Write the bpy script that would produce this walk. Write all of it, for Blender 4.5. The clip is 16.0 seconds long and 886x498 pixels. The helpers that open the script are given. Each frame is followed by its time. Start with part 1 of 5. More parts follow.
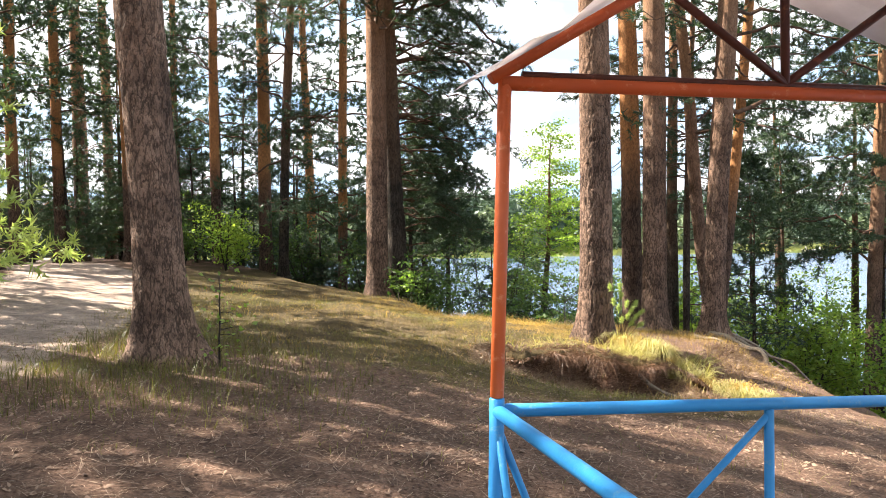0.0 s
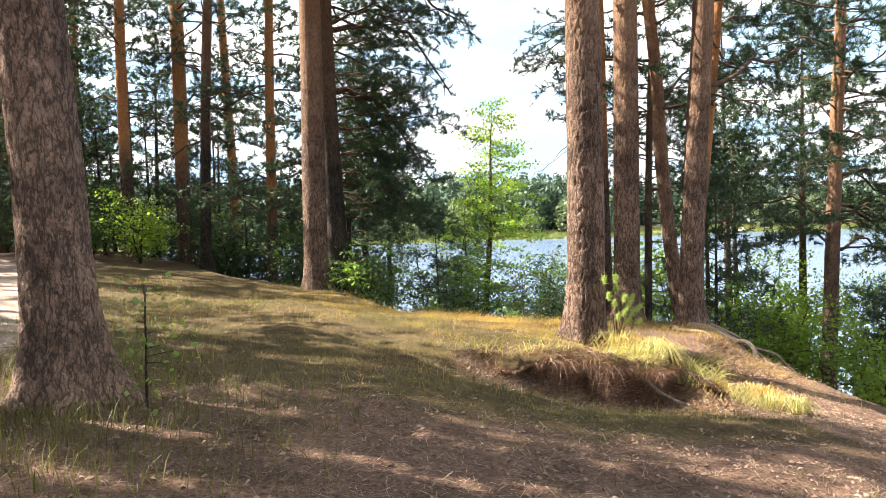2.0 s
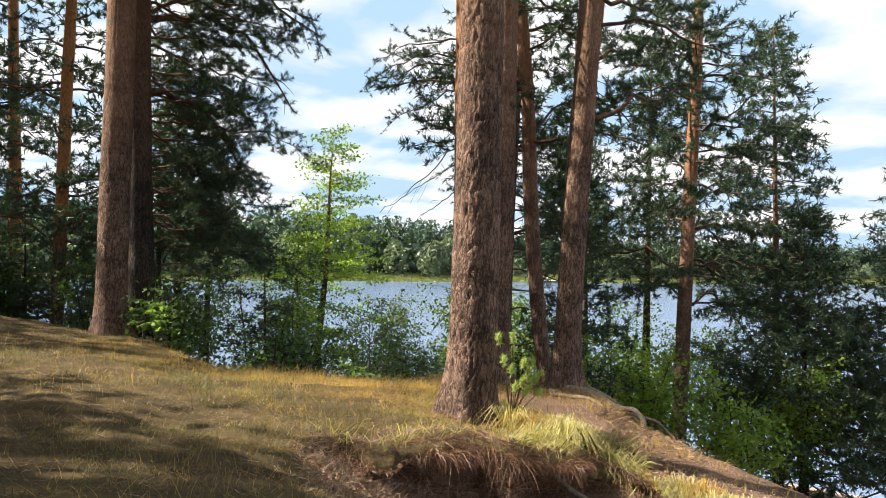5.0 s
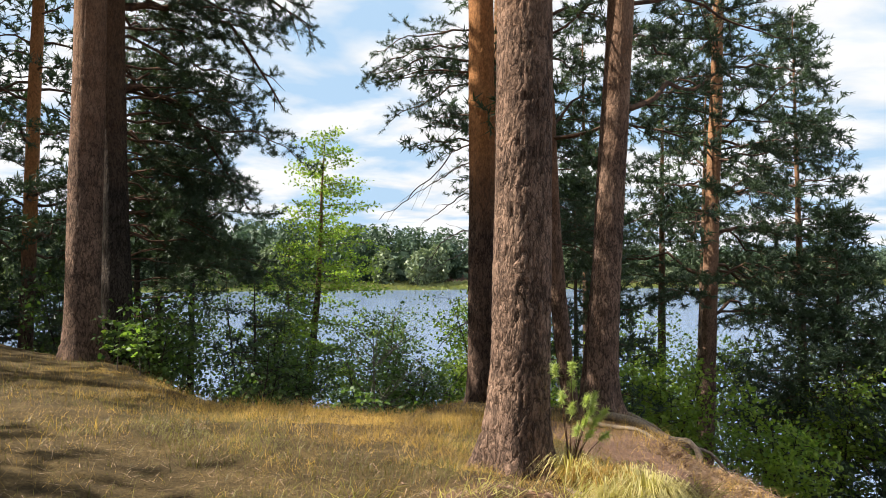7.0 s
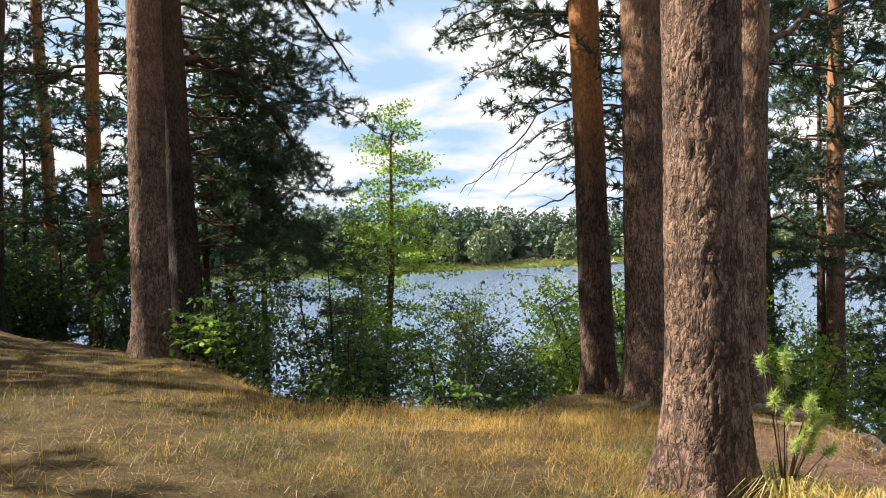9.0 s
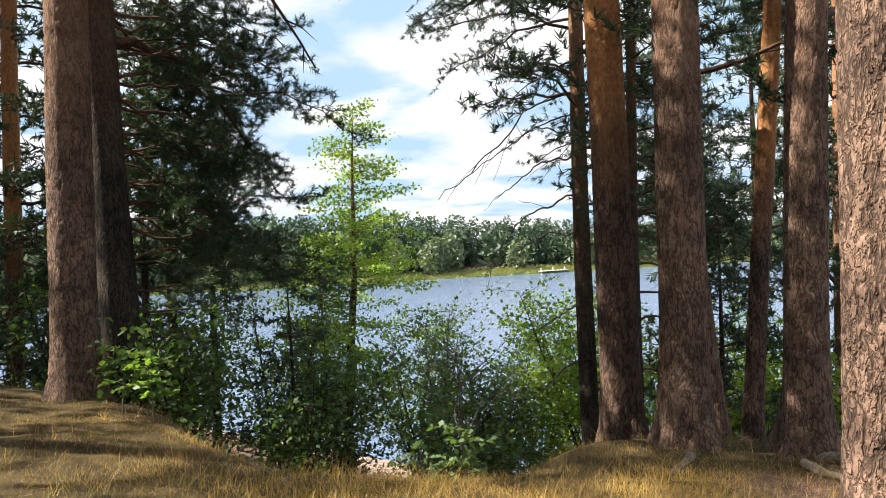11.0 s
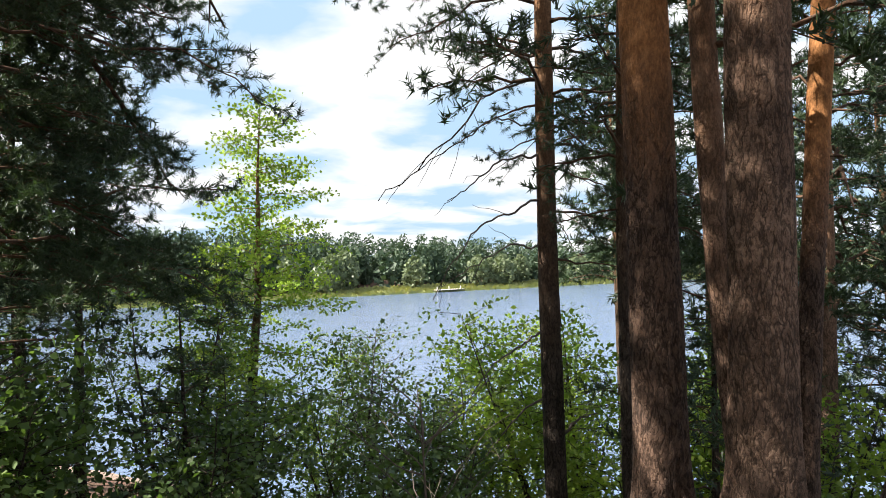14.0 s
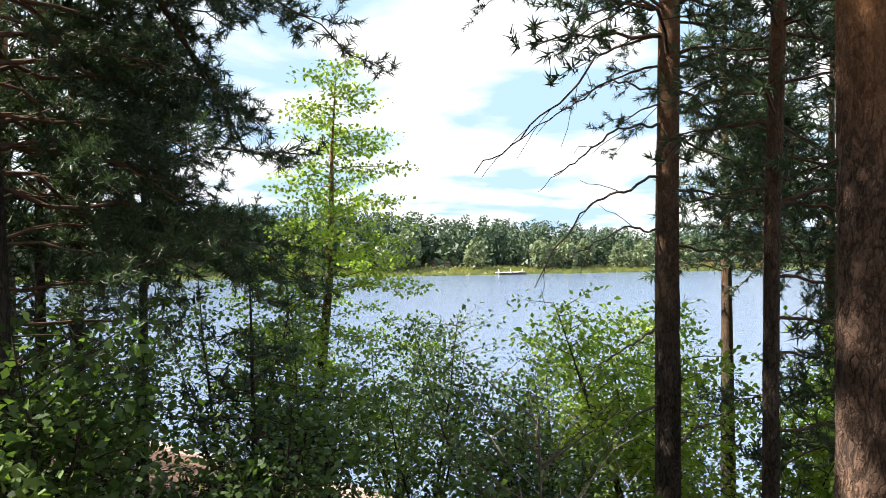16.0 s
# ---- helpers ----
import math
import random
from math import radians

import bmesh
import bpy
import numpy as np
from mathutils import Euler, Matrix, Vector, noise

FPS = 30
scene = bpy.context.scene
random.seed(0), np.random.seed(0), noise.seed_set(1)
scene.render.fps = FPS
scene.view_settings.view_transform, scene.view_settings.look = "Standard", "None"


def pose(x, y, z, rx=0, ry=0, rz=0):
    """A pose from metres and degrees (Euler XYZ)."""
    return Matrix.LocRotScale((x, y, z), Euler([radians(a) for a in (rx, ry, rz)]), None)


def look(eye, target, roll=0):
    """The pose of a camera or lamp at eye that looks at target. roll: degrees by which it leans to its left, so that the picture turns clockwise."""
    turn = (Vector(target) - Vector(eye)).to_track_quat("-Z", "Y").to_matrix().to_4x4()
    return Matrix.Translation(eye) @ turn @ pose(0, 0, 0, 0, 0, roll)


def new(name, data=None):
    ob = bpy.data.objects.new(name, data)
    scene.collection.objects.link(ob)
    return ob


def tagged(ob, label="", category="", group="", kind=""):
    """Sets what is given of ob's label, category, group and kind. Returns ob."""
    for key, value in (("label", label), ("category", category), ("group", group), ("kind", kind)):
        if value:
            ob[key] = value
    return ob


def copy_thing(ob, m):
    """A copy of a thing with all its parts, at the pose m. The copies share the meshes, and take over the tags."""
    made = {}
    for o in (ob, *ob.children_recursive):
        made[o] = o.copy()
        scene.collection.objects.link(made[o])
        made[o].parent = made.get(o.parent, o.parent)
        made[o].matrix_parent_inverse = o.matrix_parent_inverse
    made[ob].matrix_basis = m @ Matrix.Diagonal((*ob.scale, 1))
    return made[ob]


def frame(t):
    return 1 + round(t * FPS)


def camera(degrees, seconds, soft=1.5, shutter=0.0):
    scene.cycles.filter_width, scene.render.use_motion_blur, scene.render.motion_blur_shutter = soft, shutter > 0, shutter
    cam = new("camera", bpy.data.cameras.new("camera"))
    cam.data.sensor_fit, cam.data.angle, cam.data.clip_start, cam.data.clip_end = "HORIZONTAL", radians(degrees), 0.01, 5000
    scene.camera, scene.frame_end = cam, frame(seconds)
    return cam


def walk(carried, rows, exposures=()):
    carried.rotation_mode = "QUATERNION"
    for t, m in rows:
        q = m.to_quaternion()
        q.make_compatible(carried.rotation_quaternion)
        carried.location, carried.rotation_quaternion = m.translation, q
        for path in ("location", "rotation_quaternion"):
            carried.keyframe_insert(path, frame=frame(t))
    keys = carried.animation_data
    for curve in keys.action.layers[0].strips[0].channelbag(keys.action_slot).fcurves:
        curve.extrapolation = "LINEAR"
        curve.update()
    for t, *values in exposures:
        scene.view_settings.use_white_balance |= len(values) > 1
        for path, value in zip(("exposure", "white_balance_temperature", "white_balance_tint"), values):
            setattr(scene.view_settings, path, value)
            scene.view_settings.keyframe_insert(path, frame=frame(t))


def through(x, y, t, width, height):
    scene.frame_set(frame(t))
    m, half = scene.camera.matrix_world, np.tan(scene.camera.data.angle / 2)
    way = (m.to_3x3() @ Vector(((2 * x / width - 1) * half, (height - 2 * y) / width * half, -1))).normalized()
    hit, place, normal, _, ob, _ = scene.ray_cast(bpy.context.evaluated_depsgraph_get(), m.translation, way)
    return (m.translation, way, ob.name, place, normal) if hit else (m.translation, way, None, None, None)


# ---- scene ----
cam = camera(62.6, 16.0, soft=0.7)
EXPOSURES = [(0.0, 2.42), (0.5, 2.4), (1.5, 2.5), (2.5, 2.3), (3.5, 1.97), (4.5, 1.75), (7.0, 1.52), (9.0, 1.57), (12.0, 1.7), (13.0, 1.53), (14.0, 1.67), (16.0, 1.87)]
PATH = [
    (0, (0.014, 0.055, 1.555), (0.013, 2.053, 1.482), -1.3),
    (0.5, (-0.186, 0.397, 1.544), (-0.065, 2.392, 1.463), -1.4),
    (1, (-0.325, 0.764, 1.515), (-0.184, 2.755, 1.389), -1.8),
    (1.3, (-0.398, 1.002, 1.541), (-0.272, 2.993, 1.393), -1.7),
    (1.5, (-0.443, 1.131, 1.539), (-0.309, 3.121, 1.398), -1.9),
    (2, (-0.545, 1.603, 1.56), (-0.33, 3.588, 1.441), -1.9),
    (2.5, (-0.551, 1.988, 1.572), (-0.261, 3.965, 1.476), -1.5),
    (3, (-0.552, 2.335, 1.524), (-0.223, 4.306, 1.44), -1.3),
    (3.5, (-0.603, 2.657, 1.505), (-0.166, 4.608, 1.43), -1.2),
    (4, (-0.548, 3.053, 1.483), (-0.043, 4.988, 1.451), -0.9),
    (4.5, (-0.508, 3.376, 1.477), (0.072, 5.29, 1.458), 0.6),
    (4.7, (-0.5, 3.577, 1.457), (0.14, 5.472, 1.442), 1.1),
    (6.8, (-0.449, 5.053, 1.456), (0.298, 6.908, 1.463), 0.9),
    (7, (-0.415, 5.235, 1.472), (0.299, 7.103, 1.485), 0.2),
    (7.5, (-0.397, 5.639, 1.474), (0.232, 7.538, 1.486), -0.5),
    (8, (-0.429, 6.013, 1.491), (0.173, 7.92, 1.494), -0.8),
    (8.5, (-0.432, 6.322, 1.431), (0.115, 8.246, 1.423), -2.0),
    (9, (-0.473, 6.636, 1.381), (0.086, 8.555, 1.344), -2.2),
    (9.5, (-0.502, 7.012, 1.46), (0.142, 8.905, 1.412), -2.5),
    (9.7, (-0.496, 7.139, 1.448), (0.173, 9.023, 1.405), -2.9),
    (11.8, (-0.438, 8.946, 1.45), (0.297, 10.806, 1.445), -1.5),
    (12, (-0.449, 9.091, 1.427), (0.334, 10.931, 1.424), -1.3),
    (12.5, (-0.37, 9.574, 1.436), (0.544, 11.353, 1.457), -1.7),
    (13, (-0.341, 9.884, 1.443), (0.58, 11.659, 1.46), -2.3),
    (13.5, (-0.326, 10.242, 1.396), (0.629, 11.999, 1.423), -1.8),
    (14, (-0.24, 10.636, 1.391), (0.719, 12.391, 1.412), -1.8),
    (14.5, (-0.194, 10.974, 1.412), (0.667, 12.779, 1.442), -1.0),
    (15, (-0.221, 11.317, 1.39), (0.615, 13.134, 1.432), 0.8),
    (15.5, (-0.187, 11.604, 1.378), (0.66, 13.416, 1.392), 0.9),
    (16, (-0.115, 11.923, 1.391), (0.695, 13.751, 1.364), -0.2),
]
walk(cam, [(t, look(eye, target, roll)) for t, eye, target, roll in PATH], EXPOSURES)

# ---- light ----
SUN_AZ, SUN_EL = radians(-72), radians(47)      # azimuth from +y towards +x
sun = new("sun", bpy.data.lights.new("sun", "SUN"))
sun.data.energy, sun.data.angle, sun.data.color = 5.0, radians(0.5), (1.0, 0.93, 0.82)
sun_dir = Vector((math.sin(SUN_AZ) * math.cos(SUN_EL), math.cos(SUN_AZ) * math.cos(SUN_EL), math.sin(SUN_EL)))
sun.matrix_world = look(sun_dir * 60, (0, 0, 0))

world = bpy.data.worlds.new("world")
scene.world = world
world.use_nodes = True
wn, wl = world.node_tree.nodes, world.node_tree.links
wn.clear()


def wnode(kind, **kw):
    n = wn.new(kind)
    for k, v in kw.items():
        n.inputs[k.replace("_", " ")].default_value = v
    return n


sky = wn.new("ShaderNodeTexSky")
sky.sky_type, sky.sun_disc = "NISHITA", False
sky.sun_elevation, sky.sun_rotation = SUN_EL, SUN_AZ
sky.dust_density, sky.ozone_density = 1.2, 1.6
coord = wn.new("ShaderNodeTexCoord")
sep = wn.new("ShaderNodeSeparateXYZ")
wl.new(coord.outputs["Generated"], sep.inputs[0])
up = wn.new("ShaderNodeMath")
up.operation = "MULTIPLY_ADD"
up.inputs[1].default_value, up.inputs[2].default_value = 1.0, 0.16
wl.new(sep.outputs["Z"], up.inputs[0])
flat = wn.new("ShaderNodeCombineXYZ")
for axis in "XY":
    div = wn.new("ShaderNodeMath")
    div.operation = "DIVIDE"
    wl.new(sep.outputs[axis], div.inputs[0])
    wl.new(up.outputs[0], div.inputs[1])
    wl.new(div.outputs[0], flat.inputs[axis])
puffs = wnode("ShaderNodeTexNoise", Scale=1.5, Detail=7.0, Roughness=0.5, Distortion=0.25)
wl.new(flat.outputs[0], puffs.inputs["Vector"])
ramp = wn.new("ShaderNodeValToRGB")
ramp.color_ramp.elements[0].position, ramp.color_ramp.elements[1].position = 0.425, 0.55
wl.new(puffs.outputs["Fac"], ramp.inputs[0])
shade = wnode("ShaderNodeTexNoise", Scale=3.1, Detail=4.0)
wl.new(flat.outputs[0], shade.inputs["Vector"])
cloud = wn.new("ShaderNodeMix")
cloud.data_type = "RGBA"
cloud.inputs["A"].default_value, cloud.inputs["B"].default_value = (16.5, 16.9, 17.5, 1), (23.5, 23.4, 23.1, 1)
wl.new(shade.outputs["Fac"], cloud.inputs["Factor"])
pale = wn.new("ShaderNodeMix")
pale.data_type = "RGBA"
pale.inputs["Factor"].default_value, pale.inputs["B"].default_value = 0.85, (11.4, 16.2, 21.5, 1)
wl.new(sky.outputs[0], pale.inputs["A"])
both = wn.new("ShaderNodeMix")
both.data_type = "RGBA"
wl.new(ramp.outputs["Color"], both.inputs["Factor"])
wl.new(pale.outputs["Result"], both.inputs["A"])
wl.new(cloud.outputs["Result"], both.inputs["B"])
back = wnode("ShaderNodeBackground", Strength=0.0175)
wl.new(both.outputs["Result"], back.inputs["Color"])
wl.new(back.outputs[0], wn.new("ShaderNodeOutputWorld").inputs["Surface"])


# ---- materials ----
class Mat:
    """A node material with short calls."""

    def __init__(self, name):
        self.m = bpy.data.materials.new(name)
        self.m.use_nodes = True
        self.t = self.m.node_tree
        self.t.nodes.clear()
        self.out = self.t.nodes.new("ShaderNodeOutputMaterial")

    def n(self, kind, **kw):
        node = self.t.nodes.new(kind)
        for k, v in kw.items():
            key = k.replace("_", " ")
            if hasattr(v, "is_output"):
                self.t.links.new(v, node.inputs[key])
            else:
                node.inputs[key].default_value = v
        return node

    def at(self, scale=(1, 1, 1), world_space=False):
        src = self.n("ShaderNodeNewGeometry").outputs["Position"] if world_space else self.n("ShaderNodeTexCoord").outputs["Object"]
        return self.n("ShaderNodeMapping", Vector=src, Scale=scale).outputs[0]

    def noise(self, vec, scale, detail=4.0, rough=0.55):
        return self.n("ShaderNodeTexNoise", Vector=vec, Scale=scale, Detail=detail, Roughness=rough).outputs["Fac"]

    def ramp(self, fac, *stops):
        node = self.n("ShaderNodeValToRGB", Fac=fac)
        els = node.color_ramp.elements
        while len(els) < len(stops):
            els.new(0.5)
        for e, (p, c) in zip(els, stops):
            e.position, e.color = p, (*c, 1) if isinstance(c, tuple) else (c, c, c, 1)
        return node.outputs["Color"]

    def mix(self, fac, a, b, blend="MIX"):
        node = self.t.nodes.new("ShaderNodeMix")
        node.data_type, node.blend_type = "RGBA", blend
        for key, v in (("Factor", fac), ("A", a), ("B", b)):
            if hasattr(v, "is_output"):
                self.t.links.new(v, node.inputs[key])
            else:
                node.inputs[key].default_value = (*v, 1) if isinstance(v, tuple) else v
        return node.outputs["Result"]

    def math(self, op, a, b=0.0):
        node = self.t.nodes.new("ShaderNodeMath")
        node.operation = op
        for i, v in enumerate((a, b)):
            if hasattr(v, "is_output"):
                self.t.links.new(v, node.inputs[i])
            else:
                node.inputs[i].default_value = v
        return node.outputs[0]

    def bump(self, height, strength, distance):
        return self.n("ShaderNodeBump", Height=height, Strength=strength, Distance=distance).outputs[0]

    def surface(self, color, rough=0.9, normal=None, spec=0.3, **kw):
        p = self.n("ShaderNodeBsdfPrincipled", Roughness=rough, **kw)
        if hasattr(color, "is_output"):
            self.t.links.new(color, p.inputs["Base Color"])
        else:
            p.inputs["Base Color"].default_value = (*color, 1)
        p.inputs["Specular IOR Level"].default_value = spec
        if normal is not None:
            self.t.links.new(normal, p.inputs["Normal"])
        self.t.links.new(p.outputs[0], self.out.inputs[0])
        return self.m


def bark_material(name, low, high, top, start, end):
    """Plated bark that turns to orange flakes up the trunk."""
    k = Mat(name)
    warp = k.mix(0.05, k.at((1, 1, 0.34)), k.n("ShaderNodeTexNoise", Vector=k.at((1, 1, 0.6)), Scale=7.0, Detail=3.0).outputs["Color"])
    split = k.math("ABSOLUTE", k.math("SUBTRACT", k.noise(warp, 16.0, 3.0, 0.55), 0.5))
    scale = k.math("ABSOLUTE", k.math("SUBTRACT", k.noise(k.at((1, 1, 0.45)), 30.0, 3.0, 0.6), 0.5))
    seam = k.math("MULTIPLY", k.ramp(split, (0.0, 0.0), (0.085, 1.0)), k.ramp(scale, (0.0, 0.25), (0.07, 1.0)))
    fine = k.noise(k.at((1, 1, 0.5)), 60.0, 5.0, 0.7)
    broad = k.noise(k.at(), 3.0, 3.0)
    base = k.mix(k.ramp(broad, (0.35, 0.0), (0.65, 1.0)), low, high)
    z = k.n("ShaderNodeSeparateXYZ", Vector=k.n("ShaderNodeTexCoord").outputs["Object"]).outputs["Z"]
    rise = k.math("ADD", z, k.math("MULTIPLY", k.noise(k.at((1, 1, 0.6)), 2.2), (end - start) * 0.7))
    orange = k.n("ShaderNodeMapRange", Value=rise, From_Min=start, From_Max=end).outputs[0]
    flake = k.noise(k.at((1, 1, 0.55)), 26.0, 6.0, 0.65)
    topc = k.mix(k.ramp(flake, (0.38, 0.0), (0.62, 1.0)), tuple(c * 0.55 for c in top), top)
    color = k.mix(orange, base, topc)
    grain = k.ramp(fine, (0.3, 0.62), (0.7, 1.18))
    color = k.mix(1.0, color, grain, "MULTIPLY")
    deep = k.mix(k.math("MULTIPLY", orange, 0.75), seam, (1.0, 1.0, 1.0))
    color = k.mix(1.0, color, k.ramp(deep, (0.0, 0.26), (0.7, 1.0)), "MULTIPLY")
    height = k.math("ADD", k.math("MULTIPLY", deep, 0.8), k.math("MULTIPLY", fine, 0.5))
    return k.surface(color, 0.92, k.bump(height, 0.9, 0.016), 0.2)


BARK = bark_material("pine_bark", (0.125, 0.078, 0.057), (0.29, 0.185, 0.132), (0.34, 0.175, 0.088), 4.5, 10.0)
BARK_ORANGE = bark_material("orange_pine_bark", (0.10, 0.064, 0.048), (0.17, 0.105, 0.075), (0.44, 0.20, 0.078), 3.0, 4.4)
# Darkened copy of the pine bark: the shade of backlight is in its colour.
BARK_DARK = bark_material("backlit_dark_bark", (0.05, 0.04, 0.032), (0.095, 0.072, 0.056), (0.28, 0.15, 0.08), 5.0, 10.0)


def leaf_material(name, a, b, glow=0.45, gloss=0.0, patchy=0.4, size=0.9):
    """Thin foliage: colour varies from leaf to leaf, and some light passes through."""
    k = Mat(name)
    rnd = k.n("ShaderNodeNewGeometry").outputs["Random Per Island"]
    patch = k.noise(k.at((1, 1, 1), True), size, 4.0)
    fac = k.math("ADD", k.math("MULTIPLY", rnd, 1 - patchy), k.math("MULTIPLY", k.ramp(patch, (0.38, 0.0), (0.62, 1.0)), patchy))
    color = k.mix(fac, a, b)
    front = k.n("ShaderNodeBsdfPrincipled", Roughness=0.5)
    front.inputs["Specular IOR Level"].default_value = 0.3 + gloss
    through = k.n("ShaderNodeBsdfTranslucent")
    k.t.links.new(color, front.inputs["Base Color"])
    k.t.links.new(k.mix(1.0, color, (1.5, 1.6, 0.7), "MULTIPLY"), through.inputs["Color"])
    mixer = k.n("ShaderNodeMixShader", Fac=glow)
    k.t.links.new(front.outputs[0], mixer.inputs[1])
    k.t.links.new(through.outputs[0], mixer.inputs[2])
    k.t.links.new(mixer.outputs[0], k.out.inputs[0])
    return k.m


NEEDLE = leaf_material("pine_needles", (0.020, 0.039, 0.022), (0.060, 0.094, 0.042), 0.2, 0.1)
# Young needles, their colour raised to stand in for sun on the seedling.
NEEDLE_YOUNG = leaf_material("sunlit_tone_young_needles", (0.26, 0.32, 0.11), (0.48, 0.53, 0.21), 0.45)
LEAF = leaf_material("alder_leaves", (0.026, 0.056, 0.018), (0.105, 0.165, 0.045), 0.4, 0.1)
# Brighter copies of the alder leaves: sunlight is put into their colour.
LEAF_SUNNY = leaf_material("sun_toned_alder_leaves", (0.065, 0.125, 0.028), (0.20, 0.27, 0.065), 0.5, 0.1)
LEAF_BRIGHT = leaf_material("sunlit_tone_alder_leaves", (0.085, 0.165, 0.03), (0.29, 0.36, 0.08), 0.58, 0.0)
FAR_LEAF = leaf_material("far_pine_foliage", (0.042, 0.072, 0.044), (0.07, 0.105, 0.06), 0.1)
FAR_WILLOW = leaf_material("far_willow_foliage", (0.12, 0.155, 0.085), (0.17, 0.205, 0.115), 0.15)
GRASS_DRY = leaf_material("dry_grass", (0.075, 0.04, 0.013), (0.54, 0.345, 0.10), 0.35, 0.0, 0.6, 1.6)
GRASS_GREEN = leaf_material("green_grass", (0.035, 0.031, 0.010), (0.185, 0.165, 0.042), 0.3, 0.0, 0.6, 1.4)
GRASS_PALE = leaf_material("pale_grass", (0.17, 0.145, 0.06), (0.52, 0.45, 0.22), 0.35)
# Straw colour darkened for the fringe: the scarp's shadow is painted in.
FRINGE = leaf_material("shade_toned_root_fibre", (0.04, 0.021, 0.013), (0.27, 0.145, 0.085), 0.1)
STRAW = leaf_material("fallen_straw", (0.10, 0.055, 0.035), (0.42, 0.29, 0.19), 0.0)
REED = leaf_material("shore_reeds", (0.20, 0.22, 0.075), (0.30, 0.31, 0.12), 0.2)

k = Mat("forest_floor")
w = k.at((1, 1, 1), True)
spots = k.noise(w, 0.55, 4.0, 0.6)
fine = k.noise(w, 38.0, 5.0, 0.75)
mid = k.noise(w, 6.0, 5.0, 0.65)
needles = k.mix(k.ramp(fine, (0.33, 0.0), (0.68, 1.0)), (0.055, 0.03, 0.02), (0.215, 0.13, 0.09))
turf = k.mix(k.ramp(fine, (0.3, 0.0), (0.7, 1.0)), (0.036, 0.024, 0.011), (0.125, 0.086, 0.036))
soil = k.mix(k.ramp(fine, (0.3, 0.0), (0.7, 1.0)), (0.26, 0.18, 0.135), (0.44, 0.34, 0.275))
litter = k.n("ShaderNodeAttribute")
litter.attribute_name = "litter"
track = k.n("ShaderNodeAttribute")
track.attribute_name = "track"
col = k.mix(k.ramp(k.math("ADD", litter.outputs["Fac"], k.math("MULTIPLY", k.math("SUBTRACT", spots, 0.5), 1.3)), (0.35, 0.0), (0.65, 1.0)), turf, needles)
col = k.mix(k.ramp(k.math("ADD", track.outputs["Fac"], k.math("MULTIPLY", k.math("SUBTRACT", mid, 0.5), 0.9)), (0.38, 0.0), (0.62, 1.0)), col, soil)
col = k.mix(1.0, col, k.ramp(mid, (0.28, 0.55), (0.72, 1.3)), "MULTIPLY")
col = k.mix(1.0, col, k.ramp(k.noise(w, 1.7, 3.0), (0.3, 0.7), (0.7, 1.25)), "MULTIPLY")
FLOOR = k.surface(col, 0.95, k.bump(k.math("ADD", fine, k.math("MULTIPLY", mid, 1.4)), 0.8, 0.03), 0.15)

k = Mat("lake_water")
w = k.at((0.6, 1.5, 1.0), True)
waves = k.math("ADD", k.noise(w, 2.0, 4.0, 0.65), k.math("MULTIPLY", k.noise(w, 0.15, 2.0), 1.2))
WATER = k.surface((0.115, 0.165, 0.275), 0.13, k.bump(waves, 0.35, 0.25), 0.9)


def paint_material(name, color, rust):
    k = Mat(name)
    v = k.at()
    worn = k.ramp(k.noise(v, 23.0, 6.0, 0.7), (0.58, 0.0), (0.68, 1.0))
    tone = k.mix(k.ramp(k.noise(v, 4.0, 3.0), (0.3, 0.0), (0.7, 1.0)), tuple(c * 0.8 for c in color), color)
    return k.surface(k.mix(worn, tone, rust), 0.45, k.bump(k.noise(v, 60.0, 4.0), 0.25, 0.004), 0.4)


BLUE = paint_material("blue_paint", (0.03, 0.27, 0.62), (0.12, 0.30, 0.48))
ORANGE = paint_material("orange_paint", (0.62, 0.13, 0.035), (0.66, 0.25, 0.12))
RUST = paint_material("dark_rust", (0.10, 0.03, 0.018), (0.17, 0.05, 0.025))
k = Mat("grey_roof_sheet")
v = k.at()
SHEET = k.surface(k.mix(k.noise(v, 7.0, 5.0, 0.7), (0.42, 0.36, 0.36), (0.66, 0.60, 0.58)), 0.6, k.bump(k.noise(v, 40.0), 0.2, 0.005), 0.4)
k = Mat("weathered_root")
v = k.at((1, 1, 1))
ROOT = k.surface(k.mix(k.ramp(k.noise(v, 30.0, 5.0, 0.7), (0.35, 0.0), (0.65, 1.0)), (0.08, 0.06, 0.045), (0.26, 0.205, 0.155)), 0.85, k.bump(k.noise(v, 50.0), 0.5, 0.006), 0.2)
k = Mat("dead_twig")
TWIG = k.surface(k.mix(k.noise(k.at(), 12.0), (0.06, 0.05, 0.045), (0.15, 0.12, 0.10)), 0.9, None, 0.2)
k = Mat("pine_limb_bark")
LIMB = k.surface(k.mix(k.ramp(k.noise(k.at(), 9.0, 5.0, 0.7), (0.35, 0.0), (0.65, 1.0)), (0.045, 0.031, 0.024), (0.14, 0.078, 0.048)), 0.9, k.bump(k.noise(k.at(), 40.0), 0.5, 0.006), 0.2)


